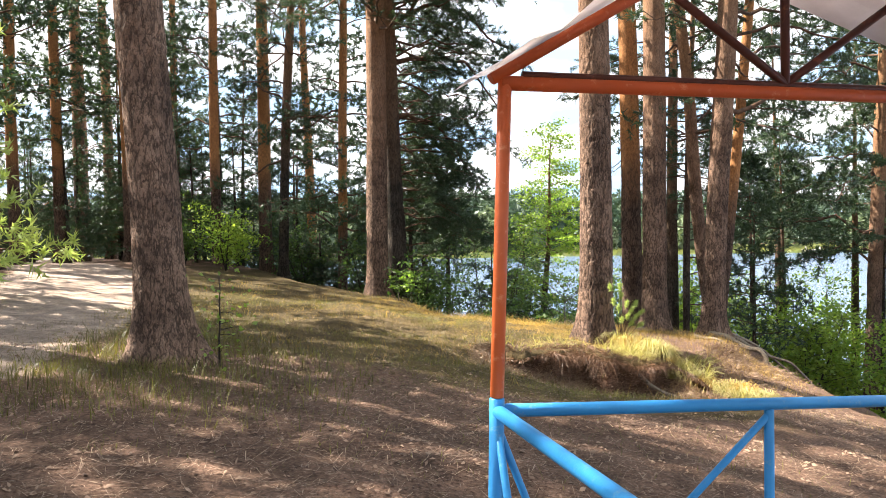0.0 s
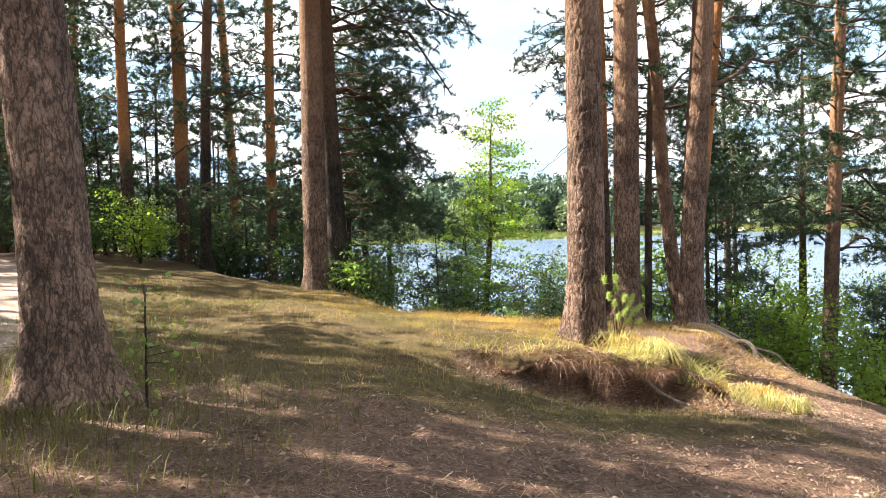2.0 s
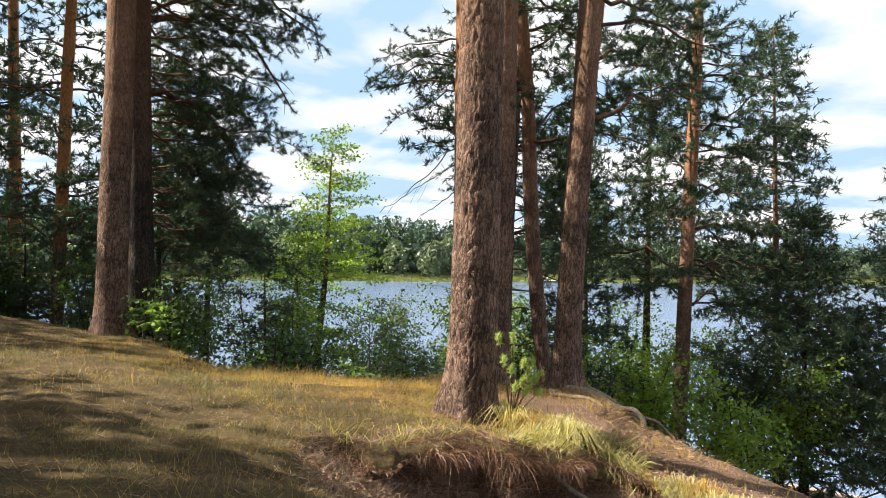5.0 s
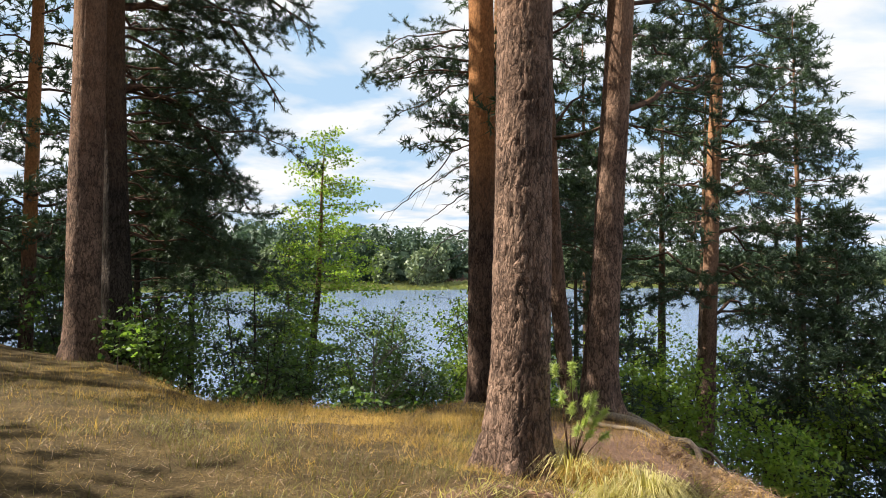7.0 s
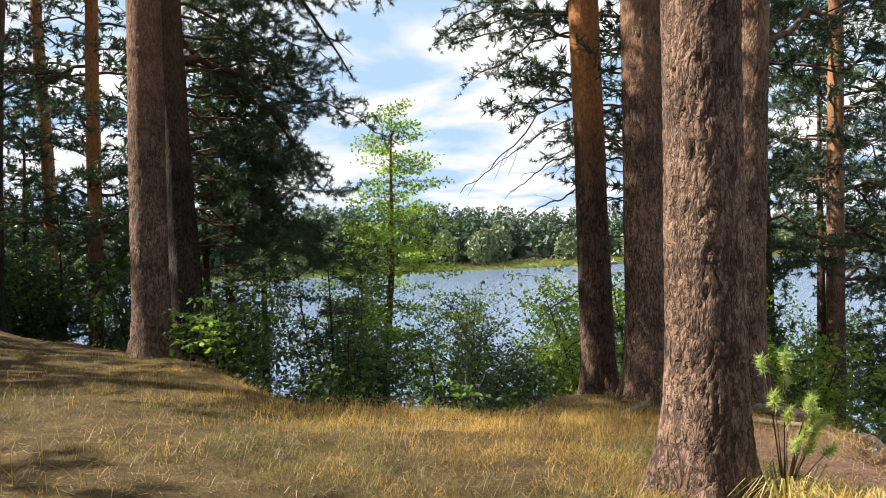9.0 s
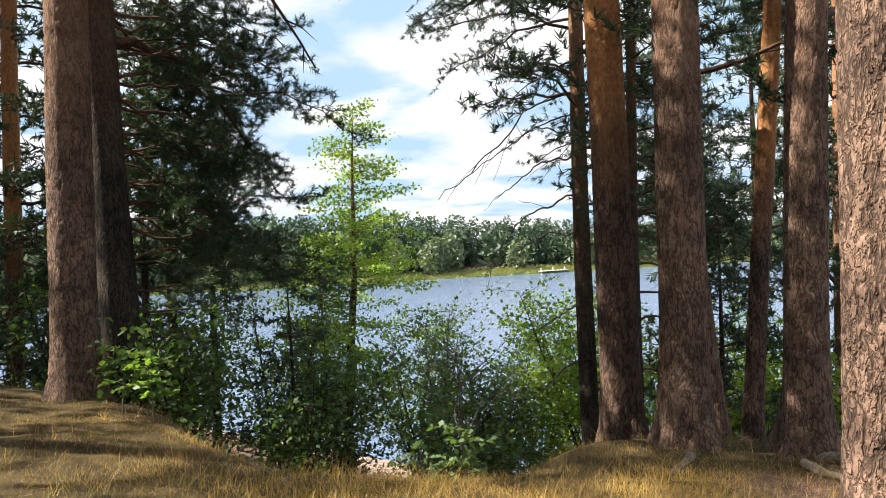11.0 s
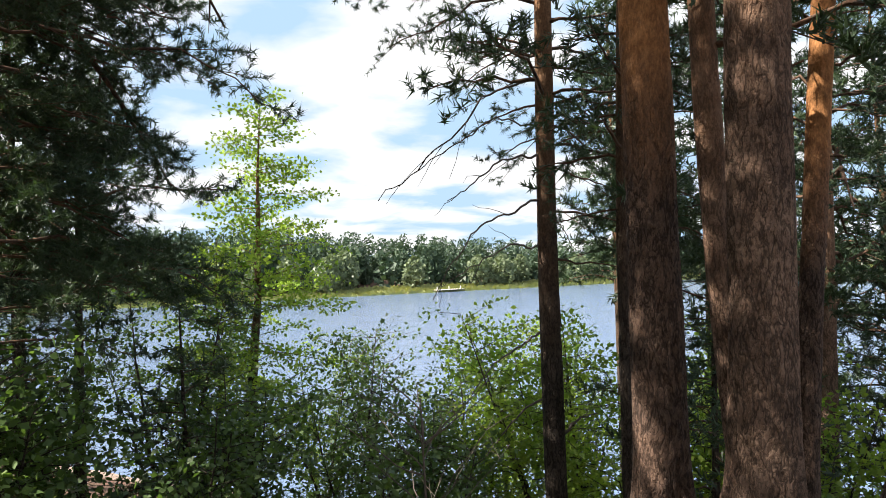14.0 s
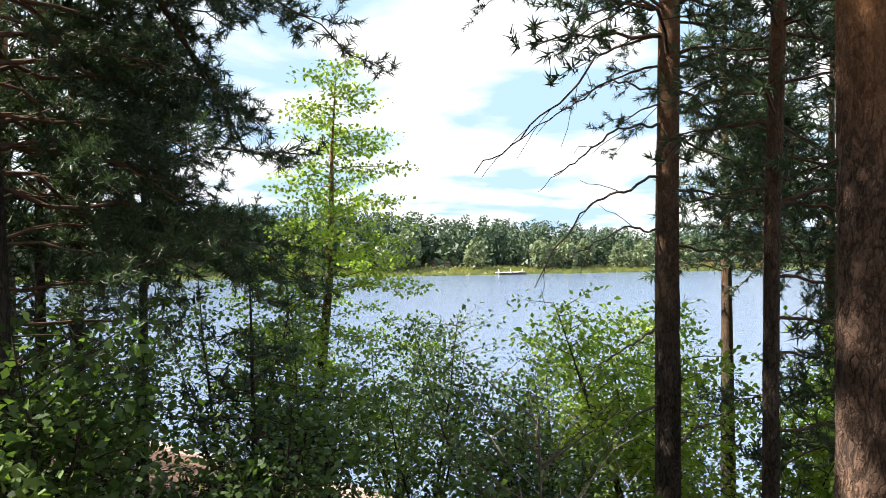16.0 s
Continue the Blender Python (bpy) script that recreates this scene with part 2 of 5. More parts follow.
# ---- mesh helpers ----
def mesh_object(name, verts, faces, material, parent=None, label="", smooth=False):
    """One mesh object from vertex and face arrays (all faces of one size)."""
    me = bpy.data.meshes.new(name)
    verts, faces = np.asarray(verts, np.float32), np.asarray(faces, np.int32)
    size = faces.shape[1]
    me.vertices.add(len(verts))
    me.vertices.foreach_set("co", verts.ravel())
    me.loops.add(faces.size)
    me.loops.foreach_set("vertex_index", faces.ravel())
    me.polygons.add(len(faces))
    me.polygons.foreach_set("loop_start", np.arange(0, faces.size, size, dtype=np.int32))
    me.update(calc_edges=True)
    me.validate()
    if smooth:
        me.polygons.foreach_set("use_smooth", np.ones(len(me.polygons), bool))
    me.materials.append(material)
    ob = new(name, me)
    if parent is not None:
        ob.parent = parent
    if label:
        tagged(ob, label)
    return ob


def part(name, bm, material, parent, label=""):
    me = bpy.data.meshes.new(name)
    bm.to_mesh(me)
    bm.free()
    me.materials.append(material)
    ob = new(name, me)
    ob.parent = parent
    if label:
        tagged(ob, label)
    return ob


def unit(v):
    return v / np.maximum(np.linalg.norm(v, axis=-1, keepdims=True), 1e-9)


def hash2(i, j, seed=0):
    h = np.sin(i * 127.1 + j * 311.7 + seed * 74.7) * 43758.5453
    return h - np.floor(h)


def vnoise(x, y, seed=0):
    """Value noise in the plane, 0 to 1."""
    i, j = np.floor(x), np.floor(y)
    u, v = x - i, y - j
    u, v = u * u * (3 - 2 * u), v * v * (3 - 2 * v)
    a, b = hash2(i, j, seed), hash2(i + 1, j, seed)
    c, d = hash2(i, j + 1, seed), hash2(i + 1, j + 1, seed)
    return (a * (1 - u) + b * u) * (1 - v) + (c * (1 - u) + d * u) * v


def smooth_step(a, b, x):
    t = np.clip((x - a) / (b - a), 0, 1)
    return t * t * (3 - 2 * t)


def tube(points, radii, sides=6):
    """Vertices and quads of a tube along a line of points."""
    p = np.asarray(points, float)
    r = np.asarray(radii, float)
    d = unit(np.gradient(p, axis=0))
    side = unit(np.cross(d, np.where(np.abs(d[:, 2:3]) > 0.9, [[1.0, 0, 0]], [[0, 0, 1.0]])))
    over = np.cross(d, side)
    a = np.linspace(0, 2 * np.pi, sides, endpoint=False)
    v = p[:, None] + r[:, None, None] * (np.cos(a)[None, :, None] * side[:, None] + np.sin(a)[None, :, None] * over[:, None])
    n = len(p)
    i = np.arange(n - 1)[:, None] * sides
    j = np.arange(sides)[None]
    jn = (j + 1) % sides
    f = np.stack([i + j, i + jn, i + sides + jn, i + sides + j], -1).reshape(-1, 4)
    return v.reshape(-1, 3), f


class Heap:
    """Gathers pieces of one mesh."""

    def __init__(self):
        self.v, self.f, self.n = [], [], 0

    def add(self, v, f):
        self.v.append(np.asarray(v))
        self.f.append(np.asarray(f) + self.n)
        self.n += len(v)

    def mesh(self, name, material, parent=None, label="", smooth=False):
        return mesh_object(name, np.concatenate(self.v), np.concatenate(self.f), material, parent, label, smooth)


def pipe(name, a, b, r, material, parent, label="", sides=14):
    """A straight pipe with closed, slightly rounded ends."""
    a, b = np.array(a, float), np.array(b, float)
    d = (b - a) / np.linalg.norm(b - a)
    pts = [a, a + d * r * 0.15, b - d * r * 0.15, b]
    v, f = tube(pts, [r * 0.82, r, r, r * 0.82], sides)
    bm = bmesh.new()
    vs = [bm.verts.new(c) for c in v]
    for q in f:
        bm.faces.new([vs[i] for i in q])
    bm.faces.new(vs[:sides][::-1])
    bm.faces.new(vs[-sides:])
    for face in bm.faces:
        face.smooth = len(face.verts) == 4
    return part(name, bm, material, parent, label)


# ---- ground ----
EDGE = [(-90, 110), (-20, 42), (-8, 28), (-4.2, 20.6), (-2.1, 18.7), (-0.98, 17.3), (-0.6, 15.4), (0.2, 14.0), (1.2, 13.4), (2.2, 13.4), (3.2, 14.2), (4.4, 14.5),
        (5.7, 13.7), (5.5, 12.4), (5.35, 10.5), (5.4, 8.0), (6.0, 4.0), (8.0, -6.0), (14.0, -60.0)]
LAKE = -7.0
SHORE = np.array([0.122, 0.9925])


def beyond_edge(x, y):
    """Distance past the bank's edge: positive towards the lake."""
    best = np.full(np.shape(x), 1e9)
    for (ax, ay), (bx, by) in zip(EDGE, EDGE[1:]):
        ux, uy = bx - ax, by - ay
        t = np.clip(((x - ax) * ux + (y - ay) * uy) / (ux * ux + uy * uy), 0, 1)
        best = np.minimum(best, np.hypot(x - ax - t * ux, y - ay - t * uy))
    ring = [*EDGE, (-300, -60), (-300, 110)]
    inside = np.zeros(np.shape(x), bool)
    for (ax, ay), (bx, by) in zip(ring, ring[1:] + ring[:1]):
        if ay != by:
            inside ^= ((ay > y) != (by > y)) & (x < (bx - ax) * (y - ay) / (by - ay) + ax)
    return np.where(inside, -best, best)


# the line of the small eroded scarp below the near tree
SCARP_X = [-1.5, 0.3, 1.0, 1.8, 2.4, 2.8, 3.1, 3.4, 3.7, 4.3, 5.2, 6.5]
SCARP_Y = [9.8, 9.15, 9.25, 9.35, 9.3, 9.12, 9.08, 9.6, 10.4, 11.4, 12.9, 15.0]


def scarp_side(x, y):
    """Positive on the upper side of the small eroded scarp below the near tree."""
    line = np.interp(x, SCARP_X, SCARP_Y)
    return y - line - 0.12 * np.sin(x * 5.1) - 0.07 * np.sin(x * 11.3 + 1)


def height(x, y):
    x, y = np.asarray(x, float), np.asarray(y, float)
    cx = np.clip(x, -10, 5.2)
    upper = 0.13 - 0.10 * cx - 0.028 * (np.clip(y, -20, 45) - 6)
    lower = 0.14 - 0.21 * np.clip(x + 0.2, 0, 9) - 0.05 * np.clip(-x - 0.2, -9, 0) + 0.10 * np.clip(-x - 0.2, 0, 6)
    lower = lower - 0.5 * np.exp(-(((x - 2.0) / 1.4) ** 2 + ((y - 8.8) / 1.0) ** 2))
    lower = lower - 0.22 * np.exp(-(((x - 2.4) / 0.3) ** 2 + ((y - 9.1) / 0.2) ** 2))
    lower = lower - 0.09 * np.clip(x - 3.1, 0, 2.5) * smooth_step(5.0, 7.5, y)
    k = smooth_step(-0.14 - 0.75 * smooth_step(2.7, 3.9, x), 0.06 + 0.3 * smooth_step(2.9, 4.2, x), scarp_side(x, y))
    blend = smooth_step(-1.2, 0.8, x)
    k = k * blend + smooth_step(5.5, 10.0, y) * (1 - blend)
    z = lower * (1 - k) + upper * k
    z = z - 0.5 * smooth_step(2.65, 3.4, x) * (1 - smooth_step(9.25, 10.2, y)) * k
    z = z - 0.16 * smooth_step(11, 17, y) - 0.10 * np.exp(-(((x - 2.0) / 1.5) ** 2 + ((y - 13.6) / 1.2) ** 2))
    s = np.maximum(beyond_edge(x, y), 0)
    z = z - 0.25 * s - 0.45 * np.minimum(s, 3.0) * smooth_step(0, 1.0, s)
    far = x * SHORE[0] + y * SHORE[1] - 172
    z = np.where(s > 0, np.maximum(z, -9.0), z)
    z = np.where(far > -6, np.maximum(z, np.minimum(LAKE - 0.6 + 0.1 * (far + 6), LAKE + 3)), z)
    rough = 0.10 * (vnoise(x * 0.7, y * 0.7, 1) - 0.5) + 0.05 * (vnoise(x * 2.1, y * 2.1, 2) - 0.5) + 0.025 * (vnoise(x * 6, y * 6, 3) - 0.5)
    crumbly = np.exp(-(scarp_side(x, y) / 0.7 + 0.3) ** 2) * smooth_step(0.2, 1.0, x) * (1 - smooth_step(5.0, 6.0, x))
    rough = rough + crumbly * (0.07 * (vnoise(x * 2.6, y * 2.6, 8) - 0.5) + 0.09 * (vnoise(x * 5.2, y * 5.2, 9) - 0.5) + 0.06 * (vnoise(x * 11, y * 11, 10) - 0.5))
    return z + rough


def track_amount(x, y):
    """The sandy footpath that runs through the wood."""
    line = np.interp(y, [-20, 4, 7, 9, 13, 17, 23, 35, 60], [-4.2, -4.4, -4.6, -5.2, -6.4, -8.2, -12.8, -20, -34])
    wide = np.interp(y, [0, 8, 20, 40], [1.1, 1.3, 1.9, 2.6])
    return 1 - smooth_step(wide * 0.7, wide * 1.25, np.abs(x - line))


def litter_amount(x, y):
    """Where brown needles cover the ground rather than turf."""
    a = 1 - smooth_step(5.6, 7.6, y + 0.35 * x * (x < 0))
    b = smooth_step(-0.9, -0.1, -np.abs(scarp_side(x, y) + 0.55) * 0.6) * smooth_step(0.0, 0.8, x)
    c = smooth_step(0.2, 1.5, beyond_edge(x, y)) * 0.8
    d = smooth_step(9, 16, -x + 0.25 * y) * 0.7
    e = smooth_step(3.0, 3.4, x) * smooth_step(5.0, 7.0, y) * (1 - smooth_step(12.4, 13.2, y))
    return np.clip(np.maximum.reduce([a * 0.95, b, c, d, e]), 0, 1)


def spaced(lo, hi, fine_lo, fine_hi, step):
    mid = np.arange(fine_lo, fine_hi + step / 2, step)
    out = [mid]
    for a, b, sign in ((fine_lo, lo, -1), (fine_hi, hi, 1)):
        d, run, acc = step, [], a
        while abs(acc - a) < abs(b - a):
            d = min(d * 1.16, 0.13) if abs(acc - a) < 4 else d * 1.16
            acc += sign * d
            run.append(acc)
        out.append(np.array(run))
    return np.sort(np.concatenate(out))


gx, gy = spaced(-1600, 1800, -3.0, 5.5, 0.065), spaced(-900, 2400, 2.5, 14.5, 0.065)
X, Y = np.meshgrid(gx, gy)
Z = height(X, Y)
nx, ny = len(gx), len(gy)
idx = np.arange(nx * ny).reshape(ny, nx)
quads = np.stack([idx[:-1, :-1], idx[:-1, 1:], idx[1:, 1:], idx[1:, :-1]], -1).reshape(-1, 4)
ground = mesh_object("ground", np.stack([X, Y, Z], -1).reshape(-1, 3), quads, FLOOR, smooth=True)
for key, values in (("litter", litter_amount(X, Y)), ("track", np.maximum(track_amount(X, Y), 1 - smooth_step(LAKE + 0.5, LAKE + 1.5, Z)))):
    layer = ground.data.attributes.new(key, "FLOAT", "POINT")
    layer.data.foreach_set("value", values.ravel().astype(np.float32))
tagged(ground, "sloping forest floor of dry turf, brown pine needles and sand", "ground", kind="structure")

wx = np.array([-1500, -300, -60, 0, 60, 300, 1700.0])
wy = np.array([-800, -100, 0, 30, 60, 120, 180, 900.0])
WX, WY = np.meshgrid(wx, wy)
widx = np.arange(WX.size).reshape(WX.shape)
water = mesh_object("water", np.stack([WX, WY, np.full(WX.shape, LAKE)], -1).reshape(-1, 3),
                    np.stack([widx[:-1, :-1], widx[:-1, 1:], widx[1:, 1:], widx[1:, :-1]], -1).reshape(-1, 4), WATER)
tagged(water, "calm blue-grey lake with fine ripples", "lake", kind="structure")


# ---- plants: builders ----
def bark_relief(theta, z, radius, cell_w, cell_h, seed):
    """0 in the seams and 1 on the plates of a wrapped pattern of bark plates."""
    n = max(6, int(round(2 * np.pi * radius / cell_w)))
    u = theta / (2 * np.pi) * n + 0.45 * np.sin(z * 7 + theta * 2) + 0.9 * (vnoise(theta * 3 + 4, z * 6, seed + 3) - 0.5)
    w = z / cell_h
    iu, iw = np.floor(u), np.floor(w)
    f1, f2 = np.full(u.shape, 9.0), np.full(u.shape, 9.0)
    for du in (-1, 0, 1):
        for dw in (-1, 0, 1):
            cu, cw = iu + du, iw + dw
            hu, hw = hash2(np.mod(cu, n), cw, seed), hash2(np.mod(cu, n), cw, seed + 5)
            d = np.hypot(cu + 0.1 + 0.8 * hu - u, cw + 0.1 + 0.8 * hw - w)
            f2 = np.minimum(f2, np.maximum(f1, d))
            f1 = np.minimum(f1, d)
    return smooth_step(0.02, 0.15, f2 - f1) * (0.75 + 0.25 * vnoise(u * 3, w * 4, seed))


def trunk_mesh(line, r0, tall, seed, sides=40, step=0.09, depth=0.012, flare=0.10, parent=None, material=None, dense_to=6.5):
    zs = np.concatenate([np.arange(-0.35, dense_to, step), np.arange(dense_to, tall, 0.5), [tall]])
    th = np.linspace(0, 2 * np.pi, sides, endpoint=False)
    T, Zt = np.meshgrid(th, zs)
    frac = np.clip(Zt / tall, 0, 1)
    r = r0 * (1 - 0.35 * frac - 0.55 * frac ** 3) + 0.01
    low = np.exp(-np.clip(Zt, 0, None) / 0.28)
    r = r + flare * low * (1 + 0.45 * np.cos(5 * T + seed) + 0.3 * np.cos(3 * T + 2.1 * seed))
    fade = 1 - 0.75 * smooth_step(3.5, 8.0, Zt)
    r = r + depth * fade * (bark_relief(T, Zt, r0, 0.058, 0.17, seed) - 0.8) + 0.015 * (vnoise(T * 1.5 + 9, Zt * 1.3, seed) - 0.5)
    c = line(zs)
    v = np.stack([c[:, 0:1] + r * np.cos(T), c[:, 1:2] + r * np.sin(T), Zt], -1).reshape(-1, 3)
    n = len(zs)
    i, j = np.arange(n - 1)[:, None] * sides, np.arange(sides)[None]
    jn = (j + 1) % sides
    return mesh_object("trunk", v, np.stack([i + j, i + jn, i + sides + jn, i + sides + j], -1).reshape(-1, 4), material, parent, smooth=True)


def needle_mesh(p, d, rng, count, length, width, material, parent, spread=0.85):
    """Tufts of needles: thin blades that fan out from points p along d."""
    n = len(p)
    ball = unit(rng.normal(size=(n, count, 3)))
    way = unit(d[:, None] * 0.7 + ball * spread)
    start = p[:, None] - d[:, None] * length * 0.9 * rng.random((n, count, 1)) + 0.06 * length * rng.normal(size=(n, count, 3))
    reach = length * (0.65 + 0.5 * rng.random((n, count, 1)))
    side = unit(np.cross(way, unit(rng.normal(size=(n, count, 3))))) * width
    tri = np.stack([start - side, start + side, start + way * reach], 2).reshape(-1, 3)
    return mesh_object("needles", tri, np.arange(len(tri)).reshape(-1, 3), material, parent)


def leaf_mesh(p, d, rng, size, material, parent, name="leaves"):
    """Small folded leaves at points p that point along d."""
    n = len(p)
    way = unit(d + rng.normal(size=(n, 3)) * 0.7 + [0, 0, -0.15])
    side = unit(np.cross(way, rng.normal(size=(n, 3)) * 0.8 + [0, 0, 1.0]))
    up = np.cross(side, way)
    s = size * (0.6 + 0.7 * rng.random((n, 1)))
    mid = p + way * s * 0.5
    v = np.stack([p, mid + side * s * 0.36 + up * s * 0.1, p + way * s, mid - side * s * 0.36 + up * s * 0.1], 1).reshape(-1, 3)
    return mesh_object(name, v, np.arange(len(v)).reshape(-1, 4), material, parent)


def bough(start, az, length, rise, droop, rng, wiggle=0.05, n=12):
    """The line of a limb that leaves the trunk at start."""
    t = np.linspace(0, 1, n)
    d = np.array([math.sin(az), math.cos(az), 0.0])
    s = np.array([d[1], -d[0], 0.0])
    bend = np.cumsum(rng.normal(size=(n, 2)), 0) * wiggle * length / n ** 0.5
    bend -= bend[0]
    return np.asarray(start) + t[:, None] * length * d + bend[:, :1] * s + (rise * t - droop * t ** 2 + bend[:, 1])[:, None] * length * np.array([0, 0, 1.0])


def dress(limbs, rng, wood, tufts, side_gap=0.24, twig_gap=0.085, first=0.25, fullness=1.0, m=3, shoots=True, sides=5):
    """Adds side shoots and twigs to limbs (line, radius), and gathers the places of tufts."""
    for line, radius in limbs:
        n = len(line)
        length = np.linalg.norm(line[-1] - line[0])
        wood.add(*tube(line, np.linspace(radius, max(0.006, radius * 0.18), n), sides))
        d = unit(np.gradient(line, axis=0))
        t = first
        sign = 1
        while t < 1.0:
            f = t * (n - 1)
            i = min(int(f), n - 2)
            at = line[i] + (line[i + 1] - line[i]) * (f - i)
            ahead = d[i]
            cross = unit(np.cross(ahead, [0, 0, 1.0]))
            way = unit(ahead * 0.75 + cross * sign * (0.5 + 0.5 * rng.random()) + np.array([0, 0, rng.normal() * 0.35]))
            sl = min(1.5, (0.35 + 0.38 * length * (1.05 - t))) * (0.6 + 0.6 * rng.random())
            q = np.linspace(0, 1, m)[:, None]
            shoot = at + way * sl * q + np.array([0, 0, 1.0]) * (0.10 * q - 0.16 * q ** 2) * sl + rng.normal(size=(m, 3)) * 0.02 * q
            if shoots:
                wood.add(*tube(shoot, np.linspace(max(0.006, radius * 0.25), 0.003, m), 3))
            if rng.random() < fullness:
                count = max(2, int(sl / twig_gap))
                for q1 in np.linspace(0.3, 1.0, count):
                    a = at + way * sl * q1 + np.array([0, 0, 1.0]) * (0.10 * q1 - 0.16 * q1 ** 2) * sl
                    tw = unit(way * 0.7 + unit(rng.normal(size=3)) * 0.8 + np.array([0, 0, 0.25]))
                    tl = 0.09 + 0.14 * rng.random()
                    for q2 in (0.45, 1.0):
                        tufts.append((a + tw * tl * q2, tw))
            sign = -sign
            t += side_gap / max(length, 0.5) * (0.7 + 0.6 * rng.random())
        tufts.append((line[-1], d[-1]))


def pine_tree(x, y, top=None, tall=18.0, r0=0.2, bark=None, seed=1, crown_from=8.0, limbs=(), label="", fine=False, crown=22, spread=2.6,
              group="pines on the lake bank", tuft=(22, 0.085, 0.0046), crown_tuft=(10, 0.16, 0.014), bend=0.0, fullness=1.0, flare=0.10, bare=()):
    """A pine. top: (x, y, z) that the stem passes. limbs: (height, azimuth, length, rise, droop, radius). bare: dead limbs."""
    rng = np.random.default_rng(seed)
    ground_z = float(height(x, y)) - 0.03
    lean = (np.array(top[:2]) - (x, y)) / (top[2] - ground_z) if top else rng.normal(size=2) * 0.012
    phase = rng.random(2) * 6

    def line(z):
        z = np.atleast_1d(z)
        zz = np.minimum(z, 9.0) + np.clip(z - 9, 0, None) * 0.4
        wob = 0.03 * np.stack([np.sin(z * 0.5 + phase[0]) - np.sin(phase[0]), np.sin(z * 0.4 + phase[1]) - np.sin(phase[1])], -1)
        curve = bend * (z / 3.0 * (1 - z / 6.0) * (z < 6) * (z > 0))[:, None] * np.array([1.0, 0])
        return lean * zz[:, None] + wob + curve

    tree = new("pine_tree")
    tree.location = (x, y, ground_z)
    sides, step = (96, 0.03) if fine == 2 else (56, 0.05) if fine else (16, 0.3) if group == "forest pines" else (28, 0.14)
    trunk_mesh(line, r0, tall, seed, sides, step, 0.022 if fine else 0.014, flare, tree, bark or BARK, 5.2)
    for hz, az, ln, rise, droop, rad in limbs:
        wood, tufts = Heap(), []
        dress([(bough((*line(hz - ground_z)[0], hz - ground_z), radians(az), ln, rise, droop, rng, 0.035), rad)], rng, wood, tufts, first=0.16, fullness=fullness)
        limb = wood.mesh("limb", LIMB, tree, smooth=True)
        p, d = np.array([a for a, _ in tufts]), np.array([b for _, b in tufts])
        tagged(needle_mesh(p, d, rng, tuft[0], tuft[1], tuft[2], NEEDLE, limb), kind="stuff")
    wood, tufts, lines = Heap(), [], []
    for _ in range(crown):
        u = rng.random() ** 0.85
        hz = crown_from + u * (tall - crown_from) * 0.97
        ln = spread * (1.05 - 0.75 * u) * (0.6 + 0.6 * rng.random())
        lines.append((bough((*line(hz)[0], hz), rng.random() * 6.283, ln, 0.35 * rng.random() + 0.25 * u, 0.35 * rng.random(), rng, n=8), 0.012 + 0.011 * ln))
    dress(lines, rng, wood, tufts, 0.26, 0.27 if group == "forest pines" else 0.16, m=2, sides=3, shoots=group != "forest pines")
    tagged(wood.mesh("branchwork", LIMB, tree, smooth=True), kind="stuff")
    p, d = np.array([a for a, _ in tufts]), np.array([b for _, b in tufts])
    tagged(needle_mesh(p, d, rng, *crown_tuft, NEEDLE, tree), kind="stuff")
    for hz, az, ln, rise, droop, rad in bare:
        wood = Heap()
        b = bough((*line(hz - ground_z)[0], hz - ground_z), radians(az), ln, rise, droop, rng, 0.05, 22)
        dress([(b, rad)], rng, wood, [], 0.45, 0.3, 0.35, m=5)
        wood.mesh("dead_branch", TWIG, tree, "leafless grey dead branch", smooth=True)
    return tagged(tree, label or "tall pine with plated grey-brown bark", "tree", group)


def small_conifer(x, y, tall, seed, spread=1.3, material=None, label="young dark green pine with branches to the ground", first=0.25, full=1.0):
    rng = np.random.default_rng(seed)
    tree = new("young_pine_tree")
    tree.location = (x, y, float(height(x, y)) - 0.05)
    lean = rng.normal(size=2) * 0.02
    zs = np.linspace(-0.1, tall, 14)
    pts = np.stack([lean[0] * zs, lean[1] * zs, zs], -1)
    stem = Heap()
    stem.add(*tube(pts, np.linspace(0.02 + 0.011 * tall, 0.008, 14), 8))
    stem.mesh("trunk", BARK_DARK, tree, smooth=True)
    wood, tufts, lines = Heap(), [], []
    for k2 in range(int((6 + tall * 7) * full)):
        u = first / tall + (1 - first / tall) * rng.random()
        ln = spread * (1.08 - u) * (0.6 + 0.5 * rng.random())
        lines.append((bough((lean[0] * u * tall, lean[1] * u * tall, u * tall), rng.random() * 6.283, ln, 0.3, 0.25, rng, n=7), 0.008 + 0.008 * ln))
    dress(lines, rng, wood, tufts, 0.24, 0.2, m=2, sides=3, shoots=tall < 5)
    tagged(wood.mesh("branchwork", LIMB, tree), kind="stuff")
    p, d = np.array([a for a, _ in tufts]), np.array([b for _, b in tufts])
    tagged(needle_mesh(p, d, rng, 9, 0.17, 0.016, material or NEEDLE, tree), kind="stuff")
    return tagged(tree, label, "tree", "young pines of the undergrowth")


